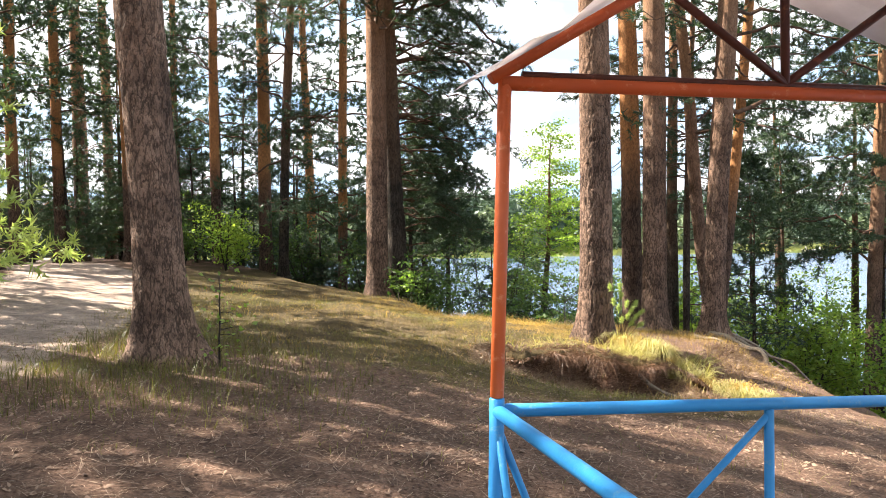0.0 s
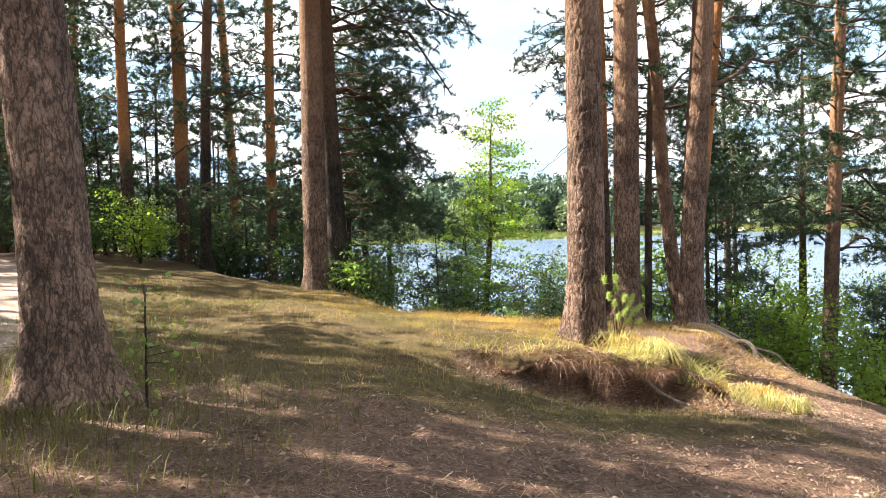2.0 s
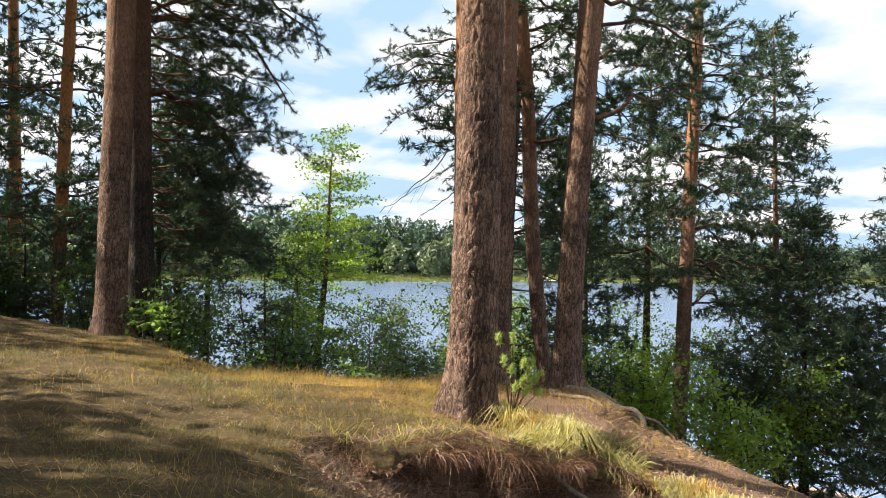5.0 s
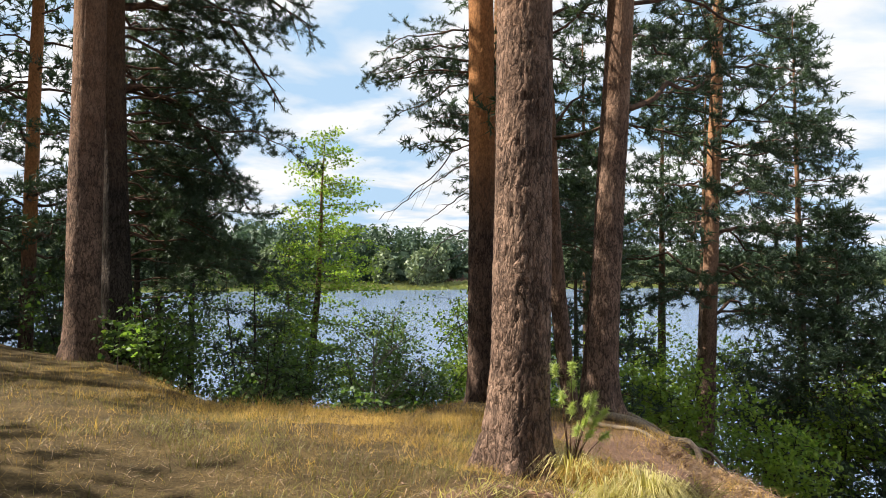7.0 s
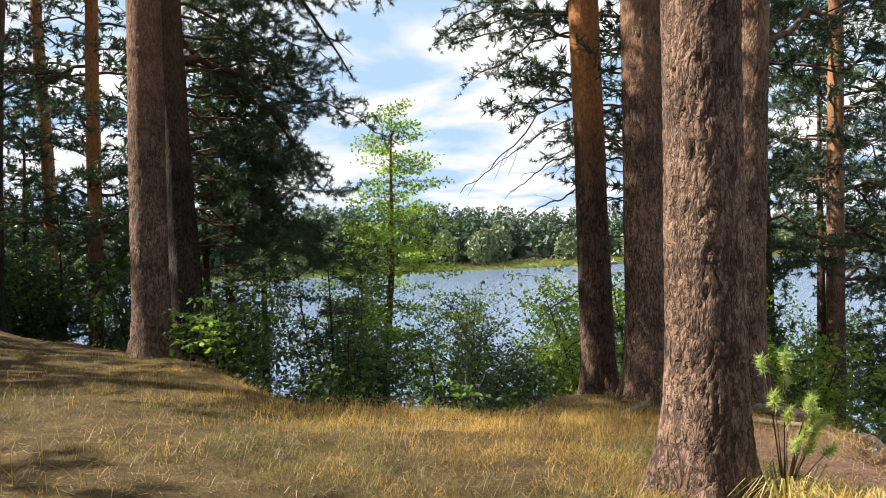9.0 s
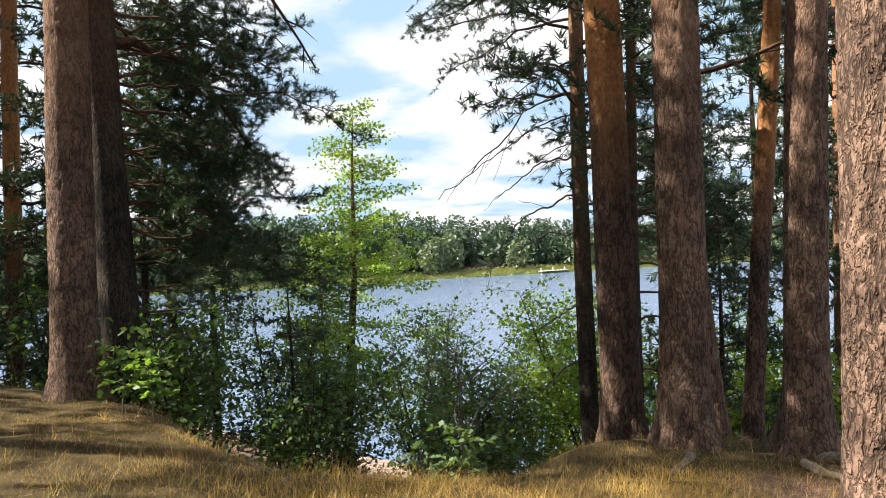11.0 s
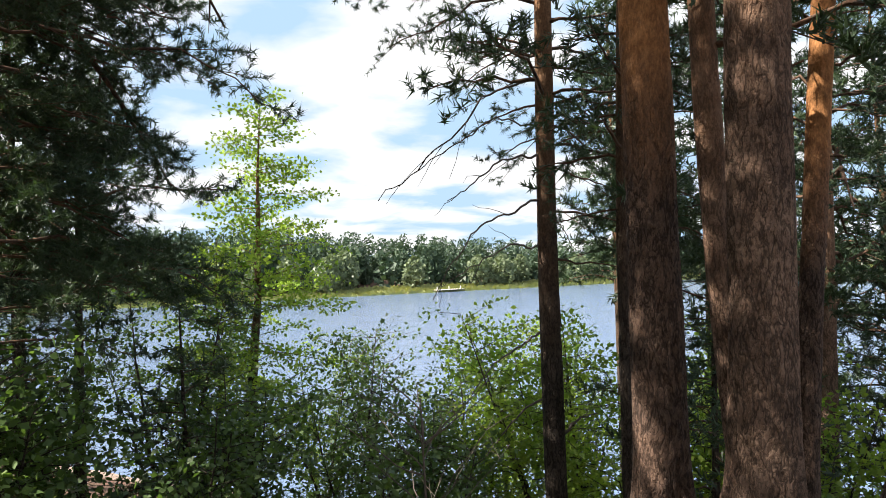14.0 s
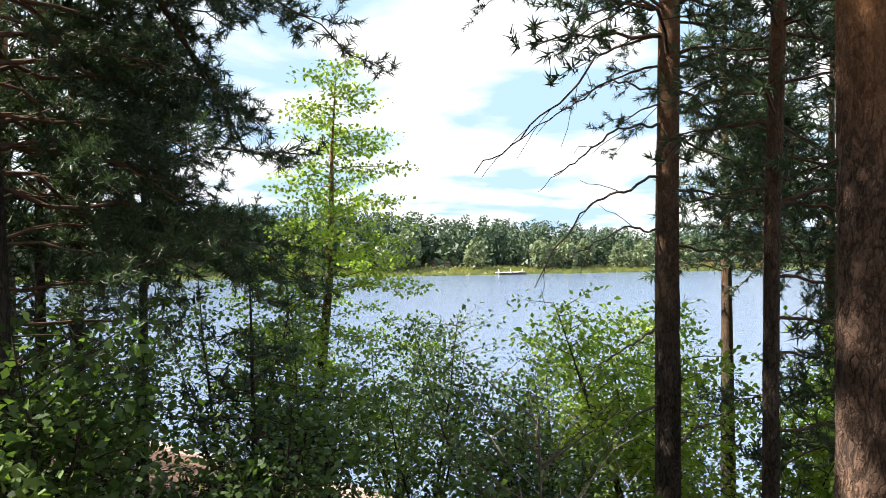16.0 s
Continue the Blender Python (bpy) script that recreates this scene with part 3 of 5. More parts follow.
def leafy_tree(x, y, tall, seed, stems=1, spread=1.2, leaf=0.07, per=26, material=None, name="alder_bush", label="leafy green alder bush on the bank", first=0.15,
               thick=1.0, top=None, group="bushes on the lake slope", category="bush", dense=1.0, cone=False):
    """A broadleaved bush or young tree: stems, side branches, twigs and single leaves."""
    rng = np.random.default_rng(seed)
    tree = new(name)
    gz = float(height(x, y))
    tree.location = (x, y, gz - 0.05)
    wood, lp, ld = Heap(), [], []
    for s in range(stems):
        az = rng.random() * 6.283
        lean = 0.0 if stems == 1 else 0.12 + 0.32 * rng.random()
        h = tall * (1.0 if s == 0 else 0.55 + 0.45 * rng.random())
        n = 12
        t = np.linspace(0, 1, n)
        tip = np.array([math.sin(az) * lean * h, math.cos(az) * lean * h, h])
        if top and s == 0:
            tip = np.array([top[0] - x, top[1] - y, top[2] - gz])
            h = tip[2]
        line = t[:, None] * tip + np.cumsum(rng.normal(size=(n, 3)) * [1, 1, 0], 0) * 0.012 * h / 3
        line -= line[0]
        r0 = (0.012 + 0.0105 * h) * thick
        stem = Heap()
        stem.add(*tube(line, np.linspace(r0, 0.005, n), 7))
        stem.mesh("stem", BARK_DARK, tree, smooth=True)
        count = int((8 + 7 * h) * dense)
        for b in range(count):
            u = first + (1 - first) * (b + rng.random()) / count
            f = u * (n - 1)
            i = min(int(f), n - 2)
            at = line[i] + (line[i + 1] - line[i]) * (f - i)
            shape = (1.1 - u) ** 0.65 if cone else (0.35 + 1.3 * u * (1.25 - u))
            ln = spread * shape * (0.55 + 0.65 * rng.random())
            br = bough(at, rng.random() * 6.283, ln, (0.3 if cone else 0.55) * rng.random() + 0.1, 0.35 * rng.random(), rng, 0.06, 7)
            wood.add(*tube(br[::2], np.linspace(0.004 + 0.006 * ln, 0.002, 4), 3))
            m = max(4, int(per * ln))
            q = rng.random(m) ** 0.7 * 6
            qi = np.minimum(q.astype(int), 5)
            pos = br[qi] + (br[qi + 1] - br[qi]) * (q - qi)[:, None]
            off = rng.normal(size=(m, 3)) * ([0.13, 0.13, 0.05] if cone else [0.10, 0.10, 0.07])
            lp.append(pos + off)
            ld.append(unit(off + unit(br[-1] - br[0]) * 0.06))
    tagged(wood.mesh("twigwork", BARK_DARK, tree, smooth=True), kind="stuff")
    tagged(leaf_mesh(np.concatenate(lp), np.concatenate(ld), rng, leaf, material or LEAF, tree), kind="stuff")
    return tagged(tree, label, category, group)


# ---- pines that stand by the walk ----
pine_tree(2.13, 10.28, (2.17, 10.26, 4.0), 19, 0.215, BARK, 11, 9.0, label="large old pine with deep plated bark on the bank's edge", fine=2, flare=0.13)
pine_tree(-2.46, 6.46, (-2.57, 6.45, 3.5), 18, 0.205, BARK, 12, 9.0, label="broad grey pine beside the footpath, roots flared", fine=True, flare=0.15)
pine_tree(3.81, 14.7, (3.74, 14.7, 4.4), 19, 0.19, BARK_ORANGE, 13, 7.0, crown=30, label="pine with bright orange upper bark", fine=True)
pine_tree(4.03, 13.98, (4.02, 13.98, 4.5), 20, 0.215, BARK, 14, 9.5, label="thick straight pine with scaly brown bark", fine=True, flare=0.12)
pine_tree(4.93, 13.42, (5.23, 13.42, 5.0), 18, 0.185, BARK, 15, 8.0, [(3.5, 72, 3.4, 0.05, 0.02, 0.05), (5.2, 60, 3.0, 0.25, 0.2, 0.04), (5.8, 130, 2.4, 0.2, 0.1, 0.035), (4.4, 40, 2.6, 0.1, 0.2, 0.035), (4.8, 95, 2.8, 0.15, 0.15, 0.035), (6.2, 30, 2.8, 0.2, 0.2, 0.035), (6.6, 85, 2.8, 0.2, 0.2, 0.035), (7.0, 10, 2.6, 0.2, 0.2, 0.035)],
          label="leaning pine with bare roots over the bank", tuft=(20, 0.1, 0.0065), fine=True, flare=0.14)
pine_tree(5.98, 15.6, (5.15, 15.5, 4.8), 17, 0.13, BARK, 16, 4.6, crown=30, label="slender pine that leans behind thicker ones", bend=-0.22)
pine_tree(5.52, 14.78, (6.0, 14.76, 4.0), 16, 0.10, BARK_ORANGE, 17, 5.0, crown=30, label="slim pine with peeling orange bark")
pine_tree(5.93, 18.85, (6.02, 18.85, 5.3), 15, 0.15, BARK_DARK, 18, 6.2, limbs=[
    (4.9, -72, 2.5, 0.10, 0.22, 0.032), (5.4, -60, 2.7, 0.25, 0.3, 0.035), (4.3, 80, 1.8, 0.1, 0.3, 0.03), (3.5, -50, 1.0, 0.0, 0.3, 0.02), (2.9, 120, 1.6, 0.0, 0.25, 0.025),
    (5.8, 160, 2.0, 0.2, 0.2, 0.03), (3.6, 75, 1.4, 0.0, 0.25, 0.024), (5.7, -78, 2.7, 0.1, 0.4, 0.03), (6.1, -66, 2.6, 0.15, 0.45, 0.03), (5.1, -64, 2.2, 0.05, 0.35, 0.028),
    (4.7, 95, 1.7, 0.1, 0.2, 0.024), (4.0, 110, 1.5, 0.0, 0.2, 0.022), (3.2, 80, 1.5, 0.0, 0.3, 0.022), (2.6, 95, 1.4, 0.0, 0.25, 0.02), (2.0, 110, 1.5, -0.05, 0.2, 0.02), (1.3, 85, 1.5, 0.0, 0.2, 0.02),
    (4.4, -40, 1.3, 0.0, 0.4, 0.02), (3.0, -100, 0.9, 0.0, 0.4, 0.014)],
    bare=[(3.9, -75, 2.4, 0.12, 0.62, 0.02), (3.2, -66, 1.8, 0.1, 0.5, 0.016), (2.75, -82, 1.5, 0.05, 0.5, 0.02), (2.2, -80, 1.7, 0.0, 0.75, 0.02), (1.5, -85, 1.4, 0.0, 0.25, 0.016), (1.9, 60, 0.9, 0.0, 0.5, 0.014),
          (0.3, -78, 1.2, -0.2, 0.5, 0.02), (-0.6, -70, 1.0, 0.0, 0.7, 0.02), (-1.2, 70, 1.3, 0.25, 0.1, 0.03)],
    label="dark pine on the slope with dead curved branches", spread=2.2)
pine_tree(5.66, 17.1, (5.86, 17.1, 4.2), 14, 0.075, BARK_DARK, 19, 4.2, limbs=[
    (3.6, 70, 1.3, 0.1, 0.2, 0.02), (2.8, -60, 0.9, 0.1, 0.3, 0.018), (3.2, 10, 1.2, 0.1, 0.2, 0.02), (2.2, 100, 1.5, 0.0, 0.2, 0.02), (1.4, 60, 1.4, 0.0, 0.2, 0.02),
    (0.6, 90, 1.6, 0.0, 0.15, 0.02), (-0.2, 40, 1.4, -0.05, 0.15, 0.02), (1.9, -40, 0.8, 0, 0.2, 0.014), (3.9, 120, 1.4, 0.1, 0.2, 0.02), (3.4, 90, 1.6, 0.05, 0.2, 0.02), (2.5, 70, 1.5, 0.0, 0.2, 0.02), (1.7, 95, 1.6, 0.0, 0.2, 0.02), (1.0, 110, 1.5, 0.0, 0.2, 0.02), (0.2, 75, 1.5, 0.0, 0.2, 0.02), (-0.5, 100, 1.4, 0.0, 0.15, 0.018), (3.0, -30, 1.0, 0.1, 0.2, 0.016)], label="thin dark pine with needled side branches", spread=1.4)
pine_tree(10.45, 17.9, (10.95, 18.0, 6.5), 16, 0.17, BARK, 20, 3.5, limbs=[
    (6.2, -100, 2.8, 0.1, 0.15, 0.04), (5.0, -80, 2.4, 0.1, 0.2, 0.035), (5.6, 95, 2.8, 0.15, 0.2, 0.04), (3.9, 100, 2.4, 0.1, 0.2, 0.035), (3.1, -110, 2.2, 0.0, 0.2, 0.03),
    (1.9, 95, 2.6, 0.02, 0.12, 0.045), (2.4, -70, 2.0, 0.0, 0.25, 0.03), (1.1, -120, 2.2, 0.0, 0.2, 0.03), (0.9, 130, 2.0, 0.0, 0.2, 0.03), (4.4, 160, 2.2, 0.1, 0.2, 0.03),
    (2.8, 180, 2.0, 0.1, 0.2, 0.03), (5.4, 0, 2.2, 0.1, 0.2, 0.03), (6.6, 45, 2.4, 0.2, 0.2, 0.03)],
    label="pine on the lake slope with orange bark patches", spread=2.8, crown=60, tuft=(20, 0.12, 0.0095))
# the pair at the head of the bank, one with a wide crown over the water
# its 15 high limbs are added, mostly out of view, to shade the bank pines
pine_tree(-1.62, 18.0, (-1.58, 18.0, 6.4), 20, 0.255, BARK, 21, 7.4, [(6.3 + 0.17 * n, 148 + 9 * (n * 3 % 8), 3.3, 0.16, 0.08, 0.04) for n in range(15)], label="massive grey-brown pine of a pair", crown=46, spread=3.2, fine=True, flare=0.14)
limb_rng = np.random.default_rng(4)
wide_limbs = [(4.4, 62, 2.6, 0.05, 0.75, 0.07), (5.6, 70, 3.2, 0.25, 0.65, 0.075), (6.8, 80, 3.6, 0.3, 0.45, 0.07)]
for n in range(58):
    lz = 1.4 + 8.6 * (n + limb_rng.random()) / 58
    wide_limbs.append((lz, limb_rng.uniform(0, 92 if lz < 5.5 else 130), limb_rng.uniform(2.3, 3.7) * (0.78 + 0.03 * lz), 0.03 * lz, limb_rng.uniform(0.1, 0.32), 0.019 + 0.0025 * lz))
for n in range(9):
    lz = 0.3 + 3.0 * (n + limb_rng.random()) / 9
    wide_limbs.append((lz, limb_rng.uniform(20, 90), limb_rng.uniform(1.6, 2.6), 0.02, limb_rng.uniform(0.05, 0.25), 0.018))
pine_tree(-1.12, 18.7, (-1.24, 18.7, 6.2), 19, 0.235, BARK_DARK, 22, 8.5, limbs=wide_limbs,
          label="dark pine with long curved limbs over the water", crown=30, fullness=0.95, spread=3.4, flare=0.13, tuft=(22, 0.105, 0.006))
# pines further along the bank
pine_tree(-6.1, 25.2, (-6.1, 25.3, 9.0), 20, 0.22, BARK_ORANGE, 23, 4.5, crown=40, label="tall pine at the bend of the path")
pine_tree(-5.2, 23.6, (-4.6, 23.4, 8.6), 17, 0.15, BARK_DARK, 24, 3.5, crown=40, label="slim leaning pine at the bend of the path")
pine_tree(-3.25, 23.1, (-2.88, 23.1, 8.5), 18, 0.145, BARK_ORANGE, 25, 2.6, crown=64, limbs=[(4.0, 80, 2.2, 0.1, 0.2, 0.03), (5.0, -90, 2.0, 0.1, 0.2, 0.03), (3.0, 60, 2.0, 0, 0.2, 0.03), (2.2, -70, 1.6, 0, 0.2, 0.02)],
          label="slim reddish pine on the slope")
pine_tree(-7.9, 25.6, (-7.8, 25.6, 9.2), 18, 0.17, BARK_ORANGE, 26, 3.5, crown=44, label="slim reddish pine beside the path")

# ---- the wood along the path ----
variants = [pine_tree(-14.8, 30.0, None, 19, 0.24, BARK, 31, 5.0, label="tall forest pine with a high crown", group="forest pines", crown=46, crown_tuft=(9, 0.19, 0.026)),
            pine_tree(-12.0, 33.0, None, 18, 0.19, BARK_ORANGE, 32, 4.0, label="forest pine with reddish bark", group="forest pines", crown=46, crown_tuft=(9, 0.19, 0.026)),
            pine_tree(-9.2, 30.0, None, 17, 0.17, BARK_DARK, 33, 2.6, label="forest pine with low branches", group="forest pines", crown=46, crown_tuft=(9, 0.19, 0.026))]
rng = np.random.default_rng(5)
spots_done = [(-14.8, 30.0), (-12.0, 33.0), (-9.2, 30.0)]
# Copies far left and at negative y are unseen, added to block light.
for n, (px, py) in enumerate([(-14.2, 24.3), (-14.6, 22.1), (-11.8, 11.6), (-10.4, 8.4), (-8.8, 11.5), (-12.8, 8.0), (-13.7, 26.2), (-9.6, 10.2), (-12.8, 18.6), (-11.2, 18.1), (-7.0, 7.4), (-17.2, 27.0), (-5.2, 29.0), (-2.0, 27.6), (-6.5, -4.0), (-2.5, -6.0), (2.0, -5.0), (6.0, -8.0), (-4.5, -9.5), (-9.5, -2.5), (-12.0, 3.0), (0.0, -10.5), (4.5, -13.0), (-8.0, -8.0), (-3.6, -2.6), (8.5, -12.0)]):
    spots_done.append((px, py))
    copy_thing(variants[(n + 1) % 3], pose(px, py, float(height(px, py)) - 0.03, 0, 0, 75 * n))
tries = 0
while len(spots_done) < 62 and tries < 6000:
    tries += 1
    near = len(spots_done) < 44
    px, py = (rng.uniform(-24, -6), rng.uniform(2, 27)) if near else (rng.uniform(-36, -6), rng.uniform(25, 60))
    if beyond_edge(np.array(px), np.array(py)) > -0.5 or float(track_amount(np.array(px), np.array(py))) > 0.05:
        continue
    if px > -0.60 * py - 1.0 and py < 24:
        continue
    if min(math.hypot(px - a, py - b) for a, b in spots_done) < 2.4:
        continue
    spots_done.append((px, py))
    pick = variants[int(rng.integers(3))]
    copy_thing(pick, pose(px, py, float(height(px, py)) - 0.03, 0, 0, rng.uniform(0, 360)))
young = [small_conifer(-6.8, 28.0, 5.2, 60, 1.6), small_conifer(-4.2, 25.2, 4.2, 61, 1.4), small_conifer(-10.0, 28.2, 6.2, 62, 1.7)]
for n, (px, py) in enumerate([(-9.0, 26.6), (-11.5, 26.6), (-14.5, 29.0), (-1.9, 21.8), (-2.4, 25.4), (-7.4, 31.0), (-17.5, 31.0), (1.5, 21.6), (-12.6, 31.0), (-15.2, 33.5), (-19.5, 35.0),
                              (-5.4, 26.6), (-8.6, 33.0), (-3.4, 24.6), (-22.0, 34.0), (-13.4, 26.2), (-17.0, 27.5), (-10.8, 35.0), (-16.4, 29.2), (-12.2, 28.4), (-18.6, 32.6), (-9.4, 28.8), (-14.0, 31.6), (-11.0, 30.6), (-7.6, 27.0), (-20.4, 31.4)]):
    copy_thing(young[n % 3], pose(px, py, float(height(px, py)) - 0.05, 0, 0, 47 * n))
for n, (px, py) in enumerate([(-0.9, 20.9), (0.1, 21.8), (-0.5, 20.3)]):
    small_conifer(px, py, 6.5 + n * 0.4, 170 + n, 1.1, None, "thin-stemmed dark young pine on the slope", 3.2)
for n, (px, py, tall) in enumerate([(8.3, 19.5, 7.0), (9.8, 20.8, 8.5), (7.4, 17.4, 5.0), (-10.6, 29.6, 9.5), (-8.0, 29.0, 8.5), (-13.0, 29.6, 9.0), (-6.2, 30.4, 8.0), (-16.0, 31.0, 9.5), (-11.6, 31.8, 10.0), (10.3, 22.2, 12.5), (12.2, 21.6, 12.5), (11.6, 19.4, 10.5)]):
    small_conifer(px, py, tall, 210 + n, 2.1, None, "dark young pine with a full crown", 5.5 if px > 5 and tall > 6 else 0.8)
small_conifer(13.0, 16.6, 6.6, 190, 2.9, None, "dense dark young pine on the lake slope", 0.4, 3.2)
small_conifer(14.8, 15.6, 8.5, 191, 2.4, None, "dense dark young pine on the lake slope", 0.5, 2.4)
small_conifer(14.6, 19.0, 12.5, 192, 3.2, None, "tall dark young pine on the lake slope", 2.0, 2.0)
small_conifer(-6.3, 9.7, 3.6, 70, 1.4, NEEDLE_YOUNG, "light green young pine beside the path")
# ---- bushes and young trees of the slope ----
leafy_tree(3.45, 26.8, 9.2, 71, 1, 2.75, 0.092, 88, LEAF_BRIGHT, "young_alder_tree", "slender young alder with light green leaves", 0.14, 1.5, (4.13, 26.8, 5.1), "young trees on the slope", "tree", 1.7, True)
leafy_tree(2.95, 26.6, 6.5, 72, 1, 1.8, 0.09, 60, LEAF, "young_alder_tree", "young alder with a dark stem on the slope", 0.25, 1.0, None, "young trees on the slope", "tree", 1.0, True)
BUSHES = [(-0.2, 20.6, 2.4), (1.2, 19.4, 2.0), (2.3, 21.6, 3.0), (4.6, 23.4, 4.0), (5.2, 21.3, 2.9), (6.8, 22.6, 3.6), (1.6, 25.0, 4.6), (-2.2, 22.6, 2.8),
          (7.6, 19.0, 2.6), (9.0, 18.6, 2.8), (8.2, 16.6, 2.0), (11.6, 20.2, 3.4), (12.6, 16.4, 2.8), (9.6, 15.0, 1.8), (3.4, 18.0, 1.6), (-0.6, 18.0, 1.2), (7.0, 25.8, 4.6), (10.0, 23.2, 4.4),
          (-4.6, 25.0, 2.6), (-3.2, 27.5, 3.6), (14.5, 21.5, 4.0), (4.6, 19.4, 1.8), (-0.2, 26.8, 4.4), (5.8, 28.4, 4.6), (7.2, 20.6, 4.0), (8.6, 21.4, 4.4), (10.6, 19.6, 3.8)]
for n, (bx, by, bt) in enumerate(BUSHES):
    # These bushes get leaves with sunlight painted into the colour.
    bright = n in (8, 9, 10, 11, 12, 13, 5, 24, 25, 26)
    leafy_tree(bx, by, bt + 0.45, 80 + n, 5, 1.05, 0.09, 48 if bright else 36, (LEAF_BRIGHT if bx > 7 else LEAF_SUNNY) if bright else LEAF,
               label="alder bush on the slope, leaves coloured bright as if sunlit" if bright else "leafy dark green alder bush on the slope", thick=0.7)

for n, (bx, by, bt) in enumerate([(-12.2, 16.6, 2.8), (-14.6, 20.2, 3.4), (-11.2, 13.4, 2.6), (-16.5, 23.5, 3.6), (-8.4, 23.6, 2.2), (-6.8, 22.8, 1.9)]):
    leafy_tree(bx, by, bt, 140 + n, 5, 1.0, 0.09, 40, LEAF_BRIGHT if n % 2 else LEAF, label="leafy green bush beside the forest path", thick=0.7, group="bushes beside the path")

# ---- far shore ----
rng = np.random.default_rng(9)
tangent = np.array([SHORE[1], -SHORE[0]])


def far_woods(name, count, depth_lo, depth_hi, size_lo, size_hi, material, conifer, cards, label):
    """A belt of far trees, each a crown of many small leaf clumps."""
    heap_v = []
    for _ in range(count):
        along, deep = rng.uniform(-190, 330), rng.uniform(depth_lo, depth_hi)
        c = SHORE * (172 + deep) + tangent * along
        h = rng.uniform(size_lo, size_hi) * float(np.interp(along, [-40, 30, 60, 100, 150], [1.2, 1.05, 0.92, 0.76, 0.66]))
        gz = LAKE + min(3.0, 0.1 * deep + 0.2)
        u = rng.random(cards)
        a = rng.random(cards) * 6.283
        if conifer:
            r = (0.05 + 0.19 * (1 - u) ** 0.5) * h * (0.4 + 0.6 * rng.random(cards))
            z = gz + h * (0.02 + 0.98 * u)
            s = h * 0.11 * (1.25 - 0.9 * u)
        else:
            lump = 0.8 + 0.2 * np.sin(a * 3 + _) * np.sin(u * 7)
            r = 0.42 * h * np.sqrt(np.clip(1 - (2 * u - 0.9) ** 2, 0.03, 1)) * lump * (0.75 + 0.25 * rng.random(cards))
            z = gz + h * (0.02 + 0.95 * u)
            s = h * 0.085 * np.ones(cards)
        p = np.stack([c[0] + r * np.cos(a), c[1] + r * np.sin(a), z], -1)
        e1, e2 = unit(rng.normal(size=(cards, 3))), unit(rng.normal(size=(cards, 3)))
        heap_v.append(np.stack([p - e1 * s[:, None], p + e2 * s[:, None], p + e1 * s[:, None]], 1).reshape(-1, 3))
    v = np.concatenate(heap_v)
    ob = mesh_object(name, v, np.arange(len(v)).reshape(-1, 3), material)
    return tagged(ob, label, "woods", kind="stuff")


far_woods("far_pine_woods", 1300, 9, 50, 9.5, 13.5, FAR_LEAF, True, 115, "dense dark green woods along the far shore")
far_woods("far_willows", 80, 4, 10, 5.5, 10.0, FAR_WILLOW, False, 420, "pale rounded willows along the far shore")
n = 14000
along, deep = rng.uniform(-190, 330, n), rng.uniform(-1.0, 11, n)
c = SHORE[None] * (172 + deep[:, None]) + tangent[None] * along[:, None]
base = np.stack([c[:, 0], c[:, 1], np.maximum(LAKE - 0.1, LAKE - 0.6 + 0.1 * (deep + 6))], -1)
wide = np.stack([tangent[0] * np.ones(n), tangent[1] * np.ones(n), np.zeros(n)], -1) * rng.uniform(0.4, 1.2, (n, 1))
tip = base + np.stack([rng.normal(size=n) * 0.3, rng.normal(size=n) * 0.3, rng.uniform(0.5, 1.0, n)], -1)
v = np.stack([base - wide, base + wide, tip], 1).reshape(-1, 3)
tagged(mesh_object("shore_reeds", v, np.arange(3 * n).reshape(-1, 3), REED), "yellow-green strip of reeds on the far shore", "reeds", kind="stuff")


# ---- grass ----
def grass(name, count, area, keep, tall, width, material, seed, label, bendy=0.5, plain=False):
    """Blades of grass, each bent over, thrown over an area by a density function."""
    rng = np.random.default_rng(seed)
    x, y = rng.uniform(area[0], area[1], count), rng.uniform(area[2], area[3], count)
    ok = rng.random(count) < keep(x, y)
    x, y = x[ok], y[ok]
    z = height(x, y) - 0.01
    n = len(x)
    a = rng.random(n) * 6.283
    h = tall * (0.45 + 0.75 * rng.random(n)) * (0.6 + 0.8 * vnoise(x * 1.7, y * 1.7, seed))
    lean = bendy * rng.random(n) * h
    w = width * (0.6 + 0.8 * rng.random(n))
    dx, dy = np.cos(a), np.sin(a)
    p = np.stack([x, y, z], -1)
    s = np.stack([-dy, dx, 0 * dx], -1) * w[:, None]
    if plain:
        v = np.stack([p - s, p + s, p + np.stack([dx * lean, dy * lean, h], -1)], 1).reshape(-1, 3)
        return tagged(mesh_object(name, v, np.arange(3 * n).reshape(-1, 3), material), label, "grass", kind="stuff")
    m = p + np.stack([dx * lean * 0.35, dy * lean * 0.35, h * 0.6], -1)
    t = p + np.stack([dx * lean, dy * lean, h], -1)
    v = np.stack([p - s, p + s, m + s * 0.7, m - s * 0.7, t], 1).reshape(-1, 3)
    i = np.arange(n)[:, None] * 5
    f = np.concatenate([i + [[0, 1, 2]], i + [[0, 2, 3]], i + [[3, 2, 4]]])
    return tagged(mesh_object(name, v, f, material), label, "grass", kind="stuff")


def clumps(x, y, scale, seed, lo=0.4, hi=0.7):
    return smooth_step(lo, hi, vnoise(x * scale, y * scale, seed))


